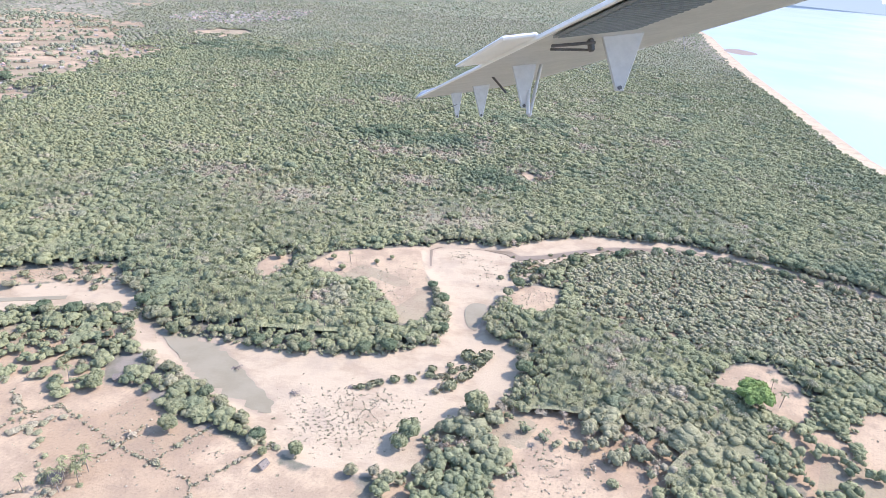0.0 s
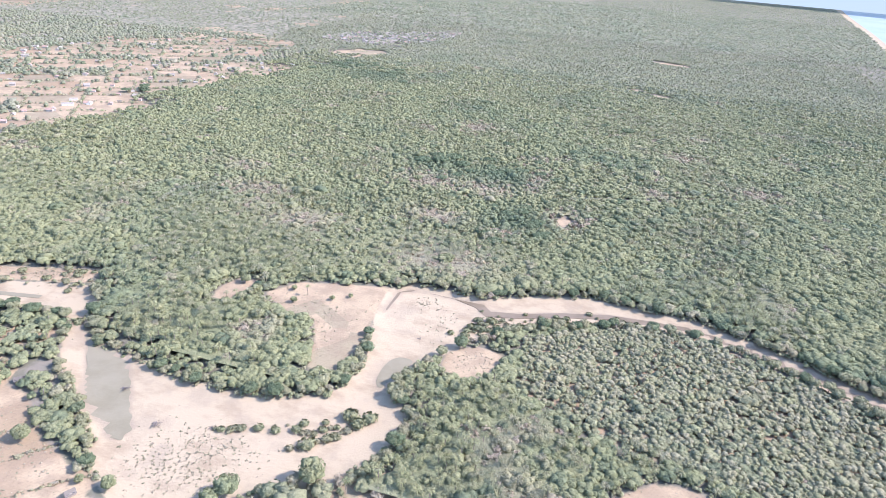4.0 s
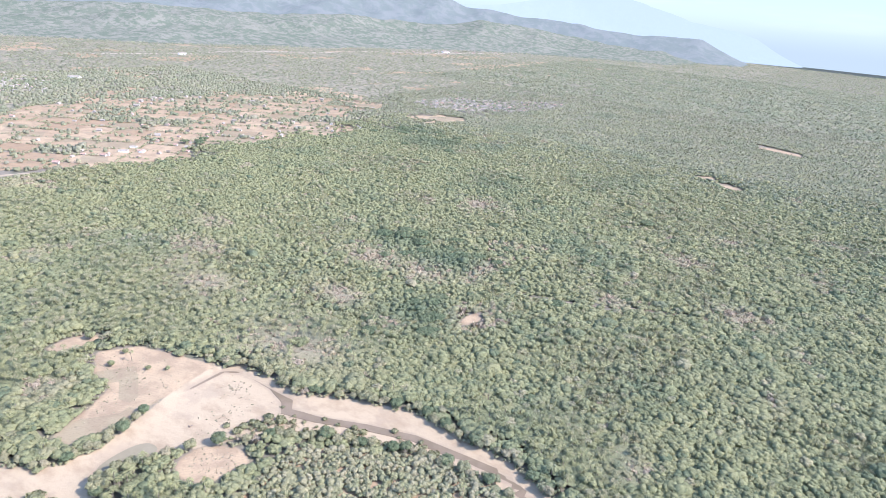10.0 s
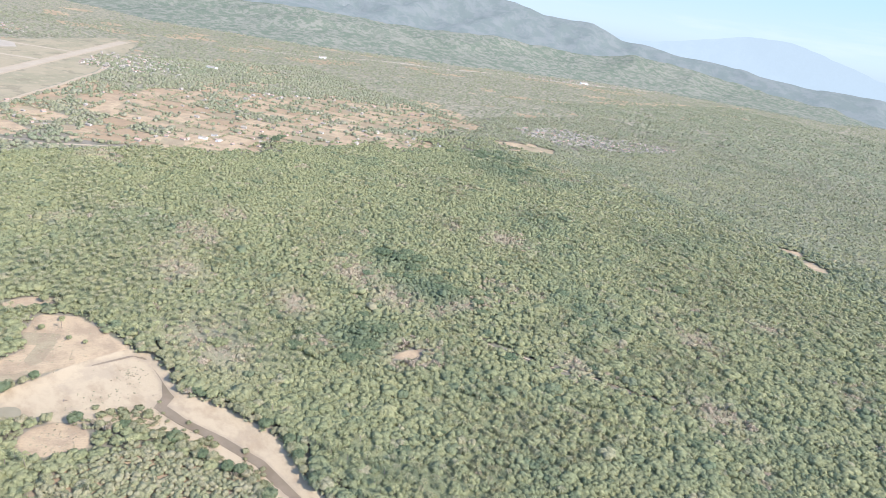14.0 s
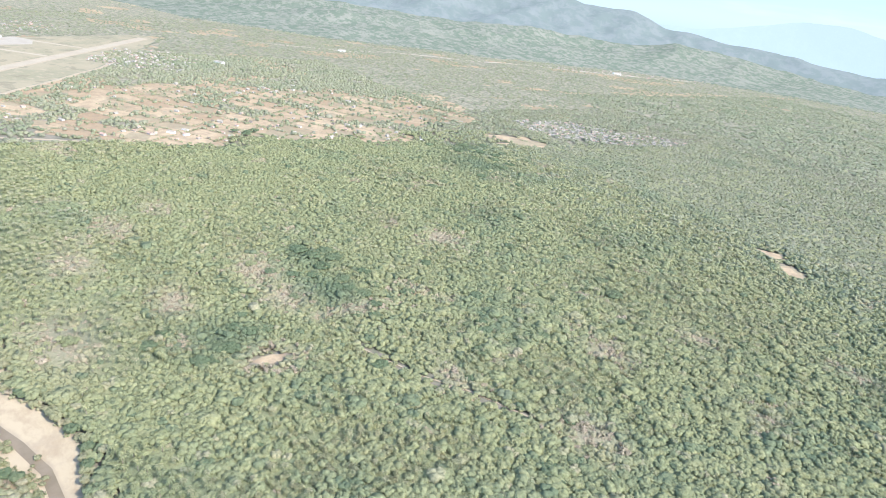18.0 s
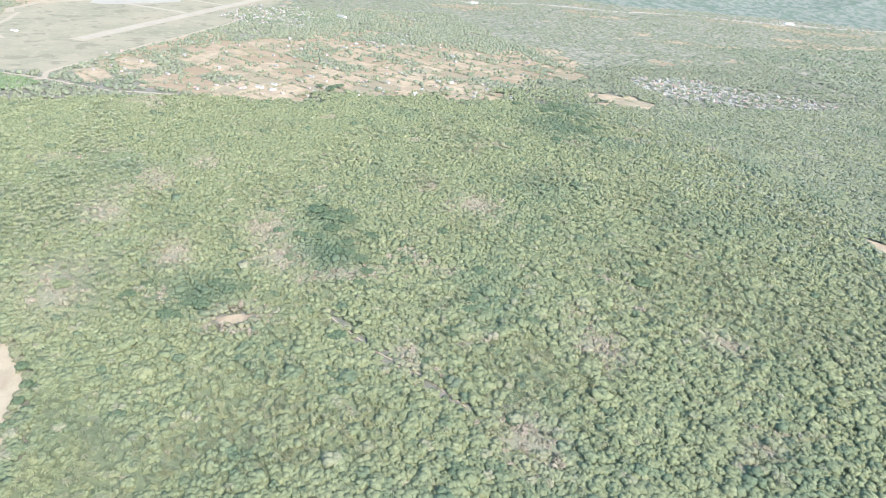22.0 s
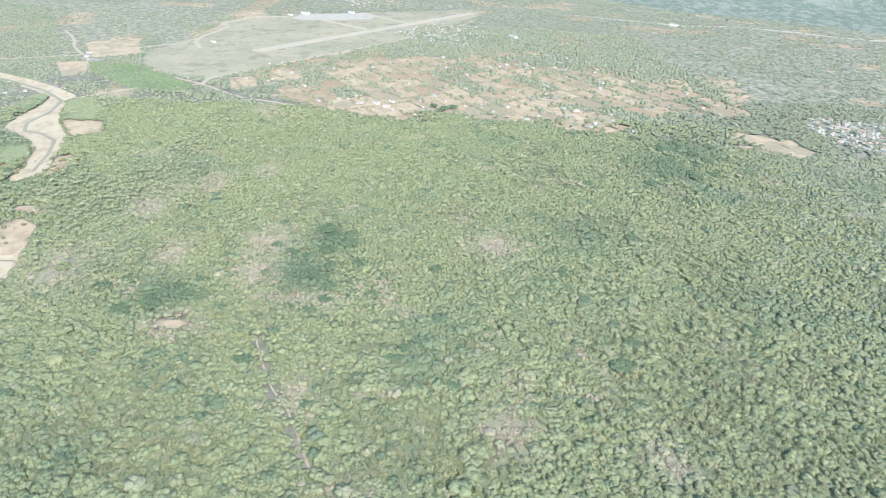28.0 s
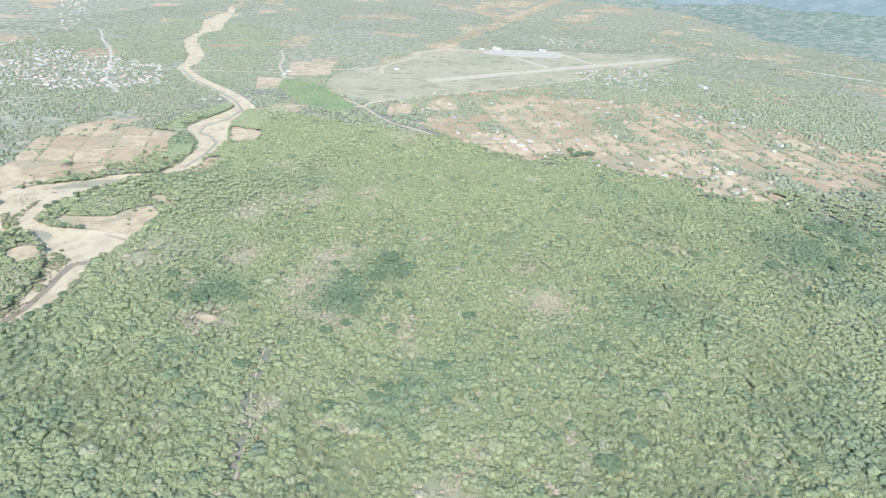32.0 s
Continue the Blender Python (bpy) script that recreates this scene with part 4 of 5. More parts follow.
# the near woods, tree by tree
fx, fy = spots(-520, 610, 165, 1330, 5.7)
thick, dryness, palmy, deepness = woodland(fx, fy)
keep = rng.random(len(fx)) < thick
fx, fy, dryness, palmy, deepness = [a[keep] for a in (fx, fy, dryness, palmy, deepness)]
draw = rng.random(len(fx))
is_dry = (draw < dryness * 0.92) & ((inside(fx, fy, PLANTATION) < 0) | (draw < 0.02))
is_palm = ~is_dry & (rng.random(len(fx)) < palmy) & (inside(fx, fy, BED) < -9)
near = seg_dist(fx, fy, NEAR_LINE, False)[0] + rng.uniform(-60, 60, len(fx)) < 145
# single trees along the river, and single palms near it, are set out below
bank = inside(fx, fy, BED)
single = (bank > -6.5) & (bank < -1.8) & (fx > -245) & (fx < 330) & ~is_dry & ~is_palm
single &= np.cumsum(single) <= 290
lone_palm = is_palm & (bank > -45) & (fx > -200) & (fx < 300)
lone_palm &= np.cumsum(lone_palm) <= 260
under_x, under_y = fx[is_palm & (fy < 520)], fy[is_palm & (fy < 520)]
edge_x, edge_y, palm_x, palm_y = fx[single], fy[single], fx[lone_palm], fy[lone_palm]
fx, fy, dryness, palmy, deepness, is_dry, is_palm, near = [a[~single & ~lone_palm] for a in (fx, fy, dryness, palmy, deepness, is_dry, is_palm, near)]
spray = is_palm & (fy > 520) & (rng.random(len(fx)) < 0.75)
is_palm &= ~spray
leaf = ~is_palm & ~is_dry & ~spray
husk = is_dry & (rng.random(len(fx)) < 0.85)
is_dry &= ~husk
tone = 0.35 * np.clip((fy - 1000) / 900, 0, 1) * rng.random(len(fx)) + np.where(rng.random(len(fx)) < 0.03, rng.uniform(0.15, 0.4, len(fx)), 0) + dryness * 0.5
dark_one = rng.random(len(fx)) < 0.05 + 0.07 * np.clip((fy - 450) / 400, 0, 1)
deepness = np.where(dark_one, np.maximum(deepness, rng.uniform(0.4, 0.95, len(fx))), deepness)
forest("near_forest", fx[leaf & near], fy[leaf & near], DOMES_NEAR, 3.0, 5.7, 3.5, LEAVES, "dense green canopy of rounded broadleaf trees", tone[leaf & near], deepness[leaf & near], opens=True)
# With distance more crowns take the leaf colour that has haze put in.
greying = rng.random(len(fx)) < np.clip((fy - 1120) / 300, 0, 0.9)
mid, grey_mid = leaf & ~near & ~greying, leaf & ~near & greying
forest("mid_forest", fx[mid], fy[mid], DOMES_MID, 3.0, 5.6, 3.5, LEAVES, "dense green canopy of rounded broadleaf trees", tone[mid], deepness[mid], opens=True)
forest("grey_forest", fx[grey_mid], fy[grey_mid], DOMES_MID, 3.0, 5.6, 3.5, GREY_LEAVES, "canopy of broadleaf trees, greyed in colour for distance haze", tone[grey_mid] * 0.6, deepness[grey_mid], opens=True)
zero = np.zeros(len(fx))
under_x, under_y = under_x + rng.uniform(-2.5, 2.5, len(under_x)), under_y + rng.uniform(-2.5, 2.5, len(under_x))
forest("palm_understorey", under_x, under_y, DOMES_MID, 2.2, 3.8, 2.4, LEAVES, "low green trees beneath the coconut palms", rng.uniform(0, 0.2, len(under_x)), rng.uniform(0, 0.7, len(under_x)), opens=True)
forest("bright_trees", fx[spray], fy[spray], SPRAYS, 2.6, 4.4, 4.1, PALM_LEAVES, "loose-crowned trees with large glossy yellow-green leaves", zero[spray] + rng.uniform(0, 0.25, int(spray.sum())), zero[spray], opens=True)
forest("parched_trees", fx[husk], fy[husk], SPRAYS, 2.3, 3.9, 3.3, LEAVES, "parched brown-leaved trees among the green canopy", zero[husk] + rng.uniform(0.7, 1.0, int(husk.sum())), zero[husk], opens=True)
forest("dry_trees", fx[is_dry], fy[is_dry], TWIGS, 3.0, 4.6, 3.4, DRY_TWIGS, "leafless grey-brown trees among the green canopy", zero[is_dry], zero[is_dry])
pn = int(is_palm.sum())
pz = ground_height(fx[is_palm], fy[is_palm])[0]
pv, pt, pi = many(PALMS, fx[is_palm], fy[is_palm], pz + rng.uniform(5.8, 8.2, pn), rng.uniform(2.4, 3.6, pn), rng.uniform(2.4, 3.6, pn), rng.uniform(0, 6.28, pn), rng.integers(0, len(PALMS), pn))
tagged(new("palm_grove", mesh_data("palm_grove", pv, pt, PALM_LEAVES, False, {"dry": rng.uniform(0, 0.4, pn)[pi], "deep": np.zeros(len(pi))})), "coconut palms crowded among the broadleaf trees", "palm grove", kind="stuff")

# the orchard by the river: close-set small trees with pale soil between
yx, yy = spots(95, 375, 265, 445, 4.3)
y_in = (inside(yx, yy, PLANTATION) > 1) & (inside(yx, yy, BED) < -3) & (rng.random(len(yx)) < 0.8) & (np.maximum.reduce([inside(yx, yy, c) for c in CLEARINGS]) < -2)
yx, yy = yx[y_in], yy[y_in]
forest("orchard_trees", yx, yy, DOMES_MID, 3.0, 4.4, 2.2, LEAVES, "close rows of small grey-green orchard trees", rng.uniform(0.05, 0.4, len(yx)), np.zeros(len(yx)))

# undergrowth that closes the gaps under the crowns
ux, uy = np.arange(-516, 610, 7.0), np.arange(168, 1900, 7.0)
UX, UY = [a.ravel() for a in np.meshgrid(ux, uy, indexing="ij")]
u_thick, u_dry, u_palm, u_deep = woodland(UX, UY)
u_bank = inside(UX, UY, BED)
u_ok = (u_thick > 0.9) & (u_bank < -12) & (inside(UX, UY, PLANTATION) < -2)
UZ = ground_height(UX, UY)[0] + np.where(UY > 520, 2.5, 3.2) * np.clip(rim_distance(UX, UY) / 14, 0.12, 1) + 1.6 * (vnoise(UX, UY, 9, 81) - 0.5)
ut = grid_tris(len(ux), len(uy))
ut = ut[u_ok[ut].all(1)]
used, flat_ids = np.unique(ut, return_inverse=True)
# Among palms the leaf colour is darkened to paint shade in the gaps.
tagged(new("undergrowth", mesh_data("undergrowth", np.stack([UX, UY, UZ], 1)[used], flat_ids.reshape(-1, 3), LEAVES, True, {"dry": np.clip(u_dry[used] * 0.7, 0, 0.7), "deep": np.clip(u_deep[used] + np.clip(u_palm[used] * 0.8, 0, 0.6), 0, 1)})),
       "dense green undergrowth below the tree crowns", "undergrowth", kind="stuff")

# low bushes that close the edges of banks and clearings
bx_, by_ = spots(-330, 470, 165, 640, 2.6)
b_bed = np.maximum(inside(bx_, by_, BED), band(bx_, by_, UPSTREAM))
b_rim = np.maximum.reduce([inside(bx_, by_, c) for c in CLEARINGS])
b_keep = (((b_bed > -6) & (b_bed < -0.6) & (b_rim < 0)) | ((b_rim > -5) & (b_rim < -0.5) & (b_bed < -2))) & (inside(bx_, by_, PLOTS) < 0) & (rng.random(len(bx_)) < 0.55)
b_keep &= woodland(bx_ + 0.0, by_ + 5.0)[0] + woodland(bx_ + 6.0, by_)[0] + woodland(bx_ - 6.0, by_)[0] > 0.8
bx_, by_ = bx_[b_keep], by_[b_keep]
forest("bank_bushes", bx_, by_, DOMES_MID, 1.3, 2.6, 1.2, LEAVES, "low green bushes along banks and clearings", rng.uniform(0, 0.35, len(bx_)), np.zeros(len(bx_)))

# hedges and bushes between the farm plots
qx, qy = spots(-990, -100, 40, 1430, 4.2)
q_edge, q_tone = plot_grid(qx, qy)
q_farm = np.maximum(inside(qx, qy, FARMS), inside(qx, qy, WEST_FARMS))
q_keep = (q_farm > 0) & (q_edge < 1.8) & (fnoise(qx, qy, 50, 91) > 0.3) & (rng.random(len(qx)) < 0.9) & (np.maximum(inside(qx, qy, BED), band(qx, qy, UPSTREAM)) < -4)
qx, qy = qx[q_keep], qy[q_keep]
forest("farm_hedges", qx, qy, DOMES_FAR, 1.6, 3.4, 1.8, LEAVES, "uneven green hedges between dry farm plots", rng.uniform(0, 0.6, len(qx)), np.zeros(len(qx)))

wx, wy = spots(-780, -560, 120, 410, 4.6)
w_in = inside(wx, wy, WEDGE) > 2
forest("airfield_wood", wx[w_in], wy[w_in], DOMES_MID, 2.3, 4.0, 3.4, leaf_material("fresh_leaves", (0.19, 0.238, 0.11), (0.24, 0.278, 0.135)), "dense green wood beside the airfield", np.zeros(int(w_in.sum())), np.zeros(int(w_in.sum())))

# the woods farther off, in the leaf colour greyed for haze
ox, oy = spots(-2300, 1100, -900, 2000, 13.5)
fine_east = lambda x, y: (x > -700) & (x < 640) & (y > 1330) & (y < 2000)
fine_west = lambda x, y: ((x > -1400) & (x <= -520) & (y > -650) & (y < 1400)) | ((x > -520) & (x < -60) & (y > -450) & (y < 165))
gap = ~(fine_east(ox, oy) | fine_west(ox, oy))
ex_, ey_ = spots(-700, 640, 1330, 2000, 7.0)
wx_, wy_ = spots(-1400, -60, -650, 1400, 7.0)
ox, oy = np.concatenate([ox[gap], ex_, wx_[fine_west(wx_, wy_) & ~fine_east(wx_, wy_)]]), np.concatenate([oy[gap], ey_, wy_[fine_west(wx_, wy_) & ~fine_east(wx_, wy_)]])
o2x, o2y = spots(-2600, 1200, 3100, 4600, 16.0)
m2x, m2y = spots(-2600, -900, 2000, 3100, 15.0)
o3x, o3y = spots(-3900, -2300, -1400, 2600, 25.0)
ox, oy = np.concatenate([ox, o2x, m2x, o3x]), np.concatenate([oy, o2y, m2y, o3y])
out = ~((ox > -520) & (ox < 610) & (oy > 165) & (oy < 1330))
ox, oy = ox[out], oy[out]
thick, dryness, palmy, deepness = woodland(ox, oy)
keep = (rng.random(len(ox)) < thick * 0.85)
ox, oy, dryness, deepness = ox[keep], oy[keep], dryness[keep], deepness[keep]
east = (ox > -700) & (oy > 1250) & (oy < 2000)
west_plain = fine_west(ox, oy) & ~east
far_dry = np.where(east, rng.uniform(-0.35, 0.3, len(ox)) + (oy - 1330) / 3000, rng.uniform(-0.3, 0.45, len(ox)) * np.where((oy > 1900) & (ox > -1300), 0.5, 1.0)) + dryness * 0.4
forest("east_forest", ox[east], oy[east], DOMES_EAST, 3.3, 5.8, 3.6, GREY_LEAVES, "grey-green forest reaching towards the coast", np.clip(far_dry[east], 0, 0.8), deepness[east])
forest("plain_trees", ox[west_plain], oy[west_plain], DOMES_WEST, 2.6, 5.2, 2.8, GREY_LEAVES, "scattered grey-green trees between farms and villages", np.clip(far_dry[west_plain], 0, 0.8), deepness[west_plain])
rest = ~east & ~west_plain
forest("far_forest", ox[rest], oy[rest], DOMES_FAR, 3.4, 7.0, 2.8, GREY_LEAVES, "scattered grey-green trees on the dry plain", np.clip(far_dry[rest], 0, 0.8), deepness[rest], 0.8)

nx_, ny_ = spots(-900, 1120, 1990, 3300, 11.5)
thick, dryness, palmy, deepness = woodland(nx_, ny_)
keep = rng.random(len(nx_)) < np.clip(thick * 1.1, 0, 0.97)
nx_, ny_, dryness, deepness = nx_[keep], ny_[keep], dryness[keep], deepness[keep]
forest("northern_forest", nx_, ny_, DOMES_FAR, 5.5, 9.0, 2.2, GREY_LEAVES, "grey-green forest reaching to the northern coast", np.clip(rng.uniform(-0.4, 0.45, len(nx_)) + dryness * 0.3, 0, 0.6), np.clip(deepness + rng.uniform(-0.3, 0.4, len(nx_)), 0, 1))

# ---- things ----
prnd = np.random.default_rng(5)


def shape(name, vt, mat, smooth=True, dry=0.0, deep=0.0):
    v, t = vt
    return mesh_data(name, v, t, mat, smooth, {"dry": np.full(len(v), dry), "deep": np.full(len(v), deep)})


def scaled(vt, r, h, lift=0.0):
    v, t = vt
    return v * (r, r, h) + (0, 0, lift), t


def tree_model(name, r, h, mat, leaves, label, dry=0.0, wide=False):
    """A broadleaf tree: tapered trunk with limbs under a crown of leaf clumps."""
    ob = new(name)
    ob.empty_display_size = 0.5
    part("trunk", shape("trunk", trunk(prnd, 0.07 * r, 0.035 * r, h * 0.62), BARK), ob, "grey bark trunk with forked limbs")
    crown = umbrella(prnd, 17, leaves * 4, 0.075) if wide else fuzzy(prnd, leaves * 4, 0.09, 6, (7, 2))
    part("crown", shape("crown", scaled(crown, r, h), mat, True, dry), ob)
    return tagged(ob, label, "tree", "trees along the river")


def palm_model(name, h, r):
    ob = new(name)
    part("trunk", shape("palm_trunk", trunk(prnd, 0.22, 0.14, h, 0, 6, 0.06), BARK), ob, "slender grey palm trunk")
    part("crown", shape("palm_crown", scaled(palm_crown(prnd, 14), r, r, h), PALM_LEAVES, False), ob)
    return tagged(ob, "tall coconut palm with drooping green fronds", "palm tree", "coconut palms")


def place(model, x, y, s=1.0, turn=None, label="", flat=1.0):
    z = float(ground_height(np.array([float(x)]), np.array([float(y)]))[0][0])
    m = Matrix.LocRotScale((x, y, z), Euler((0, 0, prnd.uniform(0, 6.28) if turn is None else turn)), (s, s, s * flat))
    ob = copy_thing(model, m)
    return tagged(ob, label)


def retire(models):
    """Takes the patterns that copies were made from out of the scene."""
    for ob in models:
        for o in (*ob.children_recursive, ob):
            bpy.data.objects.remove(o)


TREE_MODELS = [tree_model("riverside_tree", 3.6, 6.8, LEAVES, 90, "rounded green broadleaf tree at the edge of the river bed", 0.15),
               tree_model("riverside_tree", 3.0, 6.0, LEAVES, 80, "small green broadleaf tree beside the sandy river bed", 0.25),
               tree_model("riverside_tree", 4.2, 7.6, DEEP_LEAVES, 110, "dark green spreading tree beside the river bank"),
               tree_model("riverside_tree", 3.3, 6.2, LEAVES, 70, "pale dry-leaved tree beside the river bank", 0.45)]
place_kind = prnd.choice([0, 0, 1, 1, 2, 3], len(edge_x))
for ex, ey, k in zip(edge_x, edge_y, place_kind):
    place(TREE_MODELS[k], ex, ey, prnd.uniform(0.65, 0.95) if ex < -40 and ey < 305 else prnd.uniform(0.8, 1.2), flat=0.78)

PALM_MODELS = [palm_model("coconut_palm", 8.0, 3.4), palm_model("coconut_palm", 6.6, 3.0), palm_model("coconut_palm", 9.0, 3.2)]
for ex, ey in zip(palm_x, palm_y):
    place(PALM_MODELS[prnd.integers(0, 3)], ex, ey, prnd.uniform(0.8, 1.1))
for ex, ey in ((-129, 187), (-137, 192), (-131, 197), (-138, 185), (-128, 193), (-134, 182), (-133, 194), (-131, 190), (-135, 188), (-147, 181), (193, 276), (191, 262), (-72, 404), (-48, 392)):
    place(PALM_MODELS[prnd.integers(0, 3)], ex, ey, prnd.uniform(0.7, 1.0))

# lone and landmark trees
LONE = tree_model("lone_tree", 4.4, 7.0, LEAVES, 130, "lone rounded tree on a dry field")
for ex, ey, sc, lab in ((-106, 220, 1.0, ""), (-62, 208, 0.5, ""), (-48, 210, 0.8, ""), (-150, 244, 0.9, ""), (-96, 391, 0.85, "bushy tree by the bare clearing"), (-82, 383, 0.8, ""),
                        (-60, 395, 0.5, ""), (-30, 392, 0.45, ""), (-20, 400, 0.4, ""), (-52, 380, 0.55, ""), (188, 279, 0.5, "narrow tree on a bare clearing"), (215, 268, 0.6, ""),
                        (0, 226, 1.3, "large spreading tree on the river bank"), (-4, 219, 1.0, ""), (32, 244, 1.5, "large dark tree on the river bank")):
    place(LONE, ex, ey, sc, label=lab)
GIANT = tree_model("rain_tree", 10.5, 12.5, leaf_material("bright_leaves", (0.225, 0.31, 0.09), (0.27, 0.345, 0.115)), 260, "huge bright green spreading tree beside a clearing", wide=True)
GIANT_DARK = tree_model("dark_tree", 8.0, 6.3, DEEP_LEAVES, 200, "broad dark green tree standing above the canopy", wide=True)
GIANT_GREEN = tree_model("parasol_tree", 7.5, 6.8, LEAVES, 180, "broad flat-topped green tree standing above the canopy", wide=True)
place(GIANT, 176, 262, 1.0)
for ex, ey, sc in ((165, 752, 0.9), (196, 774, 0.8), (66, 880, 0.75), (77, 873, 0.5), (-22, 672, 0.8), (-12, 690, 0.9), (-34, 655, 0.8), (18, 700, 0.8), (40, 715, 0.9), (28, 735, 0.75), (60, 715, 0.8),
                   (70, 690, 0.7), (62, 610, 0.9), (50, 590, 0.8), (75, 570, 0.9), (88, 560, 0.7), (20, 655, 0.7), (131, 905, 0.6), (-300, 1110, 1.1), (-330, 1150, 1.0), (-280, 1160, 1.1), (-360, 1190, 1.1),
                   (-320, 1080, 1.0), (-400, 1230, 1.0), (-270, 1120, 1.0), (-345, 1230, 1.0), (330, 415, 0.7), (345, 440, 0.8), (365, 470, 0.8), (-90, 620, 0.55), (130, 745, 0.6), (246, 760, 0.7),
                   (-545, 830, 1.0), (-555, 845, 1.0), (-535, 822, 0.9), (-560, 812, 0.9), (-500, 1000, 0.8)):
    place(GIANT_DARK, ex, ey, sc)
for ex, ey, sc in ((52, 524, 0.9), (86, 551, 0.9), (79, 576, 1.0), (61, 598, 0.9), (33, 600, 0.8), (78, 704, 0.8), (52, 755, 0.9), (-2, 739, 0.9), (-51, 710, 1.3), (-70, 700, 1.2), (-40, 725, 1.2), (-25, 705, 1.1),
                   (-60, 725, 1.0), (5, 712, 0.9), (26, 708, 0.9), (-216, 979, 0.9), (-187, 1121, 0.9), (2, 935, 1.0), (143, 952, 1.2), (139, 779, 0.9), (169, 822, 0.8), (-222, 941, 0.9), (-229, 1007, 1.0),
                   (-423, 1121, 1.1), (-405, 1186, 1.2), (-334, 1203, 1.1), (-265, 1161, 1.2), (-238, 1091, 1.1), (-295, 1244, 1.0), (-310, 1180, 1.2), (-280, 1190, 1.1), (-375, 1150, 1.2), (244, 764, 0.8)):
    place(GIANT_DARK, ex, ey, sc)
scattered = 0
while scattered < 150:
    ex, ey = prnd.uniform(-460, 420), prnd.uniform(470, 1280)
    if woodland(np.array([ex]), np.array([ey]))[0][0] > 0.95 and vnoise(ex, ey, 130, 15) > prnd.uniform(0.2, 0.9) and rim_distance(np.array([ex]), np.array([ey]))[0] > 10:
        place(GIANT_DARK if prnd.random() < 0.35 else GIANT_GREEN, ex, ey, prnd.uniform(0.55, 1.0))
        scattered += 1

# shrubs and tufts on the sand
SHRUBS = []
for k, (r, h, dry) in enumerate(((1.8, 2.0, 0.2), (1.4, 1.5, 0.4), (2.4, 2.6, 0.1))):
    ob = new("shrub")
    part("stem", shape("stem", trunk(prnd, 0.09, 0.05, h * 0.5, 3, 4), BARK), ob)
    part("leaves", shape("shrub_leaves", scaled(leafy(prnd, 60, 0.2), r, h, -0.25 * h), LEAVES, False, dry), ob)
    SHRUBS.append(tagged(ob, "low grey-green shrub growing on river sand", "shrub", "shrubs on the river sand"))
shrub_spots = [(-20, 262), (-17, 263), (-5, 258), (-1, 257), (3, 260), (12, 259), (16, 262), (19, 264), (22, 268), (26, 271), (29, 274), (33, 280), (36, 286), (30, 290), (8, 265), (40, 292), (-58, 249), (-62, 247)]
for _ in range(260):
    u = prnd.uniform(0, 1)
    if u < 0.65:
        q = prnd.uniform(0, 1)
        shrub_spots.append((62 + 108 * q + prnd.normal(0, 5), 392 + 46 * q ** 0.8 + prnd.normal(0, 7)))
    elif u < 0.72:
        shrub_spots.append((prnd.uniform(-250, -190), prnd.uniform(336, 362)))
    else:
        shrub_spots.append((prnd.uniform(-240, -155), prnd.uniform(262, 312)))
for _ in range(46):
    q = prnd.uniform(0, 1)
    shrub_spots.append((-24 + 62 * q + prnd.normal(0, 3), 258 + 30 * q ** 1.6 + prnd.normal(0, 3.5)))
sx, sy = np.array(shrub_spots).T
near_bed = inside(sx, sy, BED)
for i in range(len(sx)):
    if -40 < near_bed[i] < 26 and not (near_bed[i] > 9 and sx[i] < -30):
        place(SHRUBS[prnd.integers(0, 3)], sx[i], sy[i], prnd.uniform(1.2, 1.9) if i < 18 else prnd.uniform(0.6, 1.25))

tx, ty = [], []
for cx, cy, rx, ry, count in ((-32, 233, 26, 22, 420), (-20, 250, 30, 10, 120), (30, 415, 10, 10, 70), (48, 395, 10, 22, 60), (90, 412, 26, 9, 90), (200, 444, 40, 6, 60), (-115, 210, 60, 26, 260), (-30, 385, 36, 25, 70), (76, 360, 14, 13, 90),
                              (-180, 290, 40, 22, 120), (-225, 350, 34, 12, 420), (-45, 375, 40, 26, 150), (-20, 345, 12, 20, 60), (185, 275, 22, 20, 90), (60, 200, 30, 14, 120), (100, 230, 60, 20, 220), (250, 235, 30, 22, 90), (60, 215, 14, 8, 50)):
    tx += list(prnd.normal(cx, rx * 0.55, count))
    ty += list(prnd.normal(cy, ry * 0.55, count))
tx, ty = np.array(tx), np.array(ty)
TUFTS = [scaled(leafy(prnd, 5, 0.35, (5, 2)), 1, 1, -0.45) for _ in range(5)]
ts_ = prnd.uniform(0.22, 0.75, len(tx))
tv, tt, ti = many(TUFTS, tx, ty, ground_height(tx, ty)[0], ts_, ts_ * 0.9, prnd.uniform(0, 6.28, len(tx)), prnd.integers(0, 5, len(tx)))
tagged(new("sand_tufts", mesh_data("sand_tufts", tv, tt, LEAVES, False, {"dry": prnd.uniform(0.3, 0.9, len(tx))[ti], "deep": np.zeros(len(ti))})),
       "small dry tufts scattered over sand and fields", "tufts", kind="stuff")


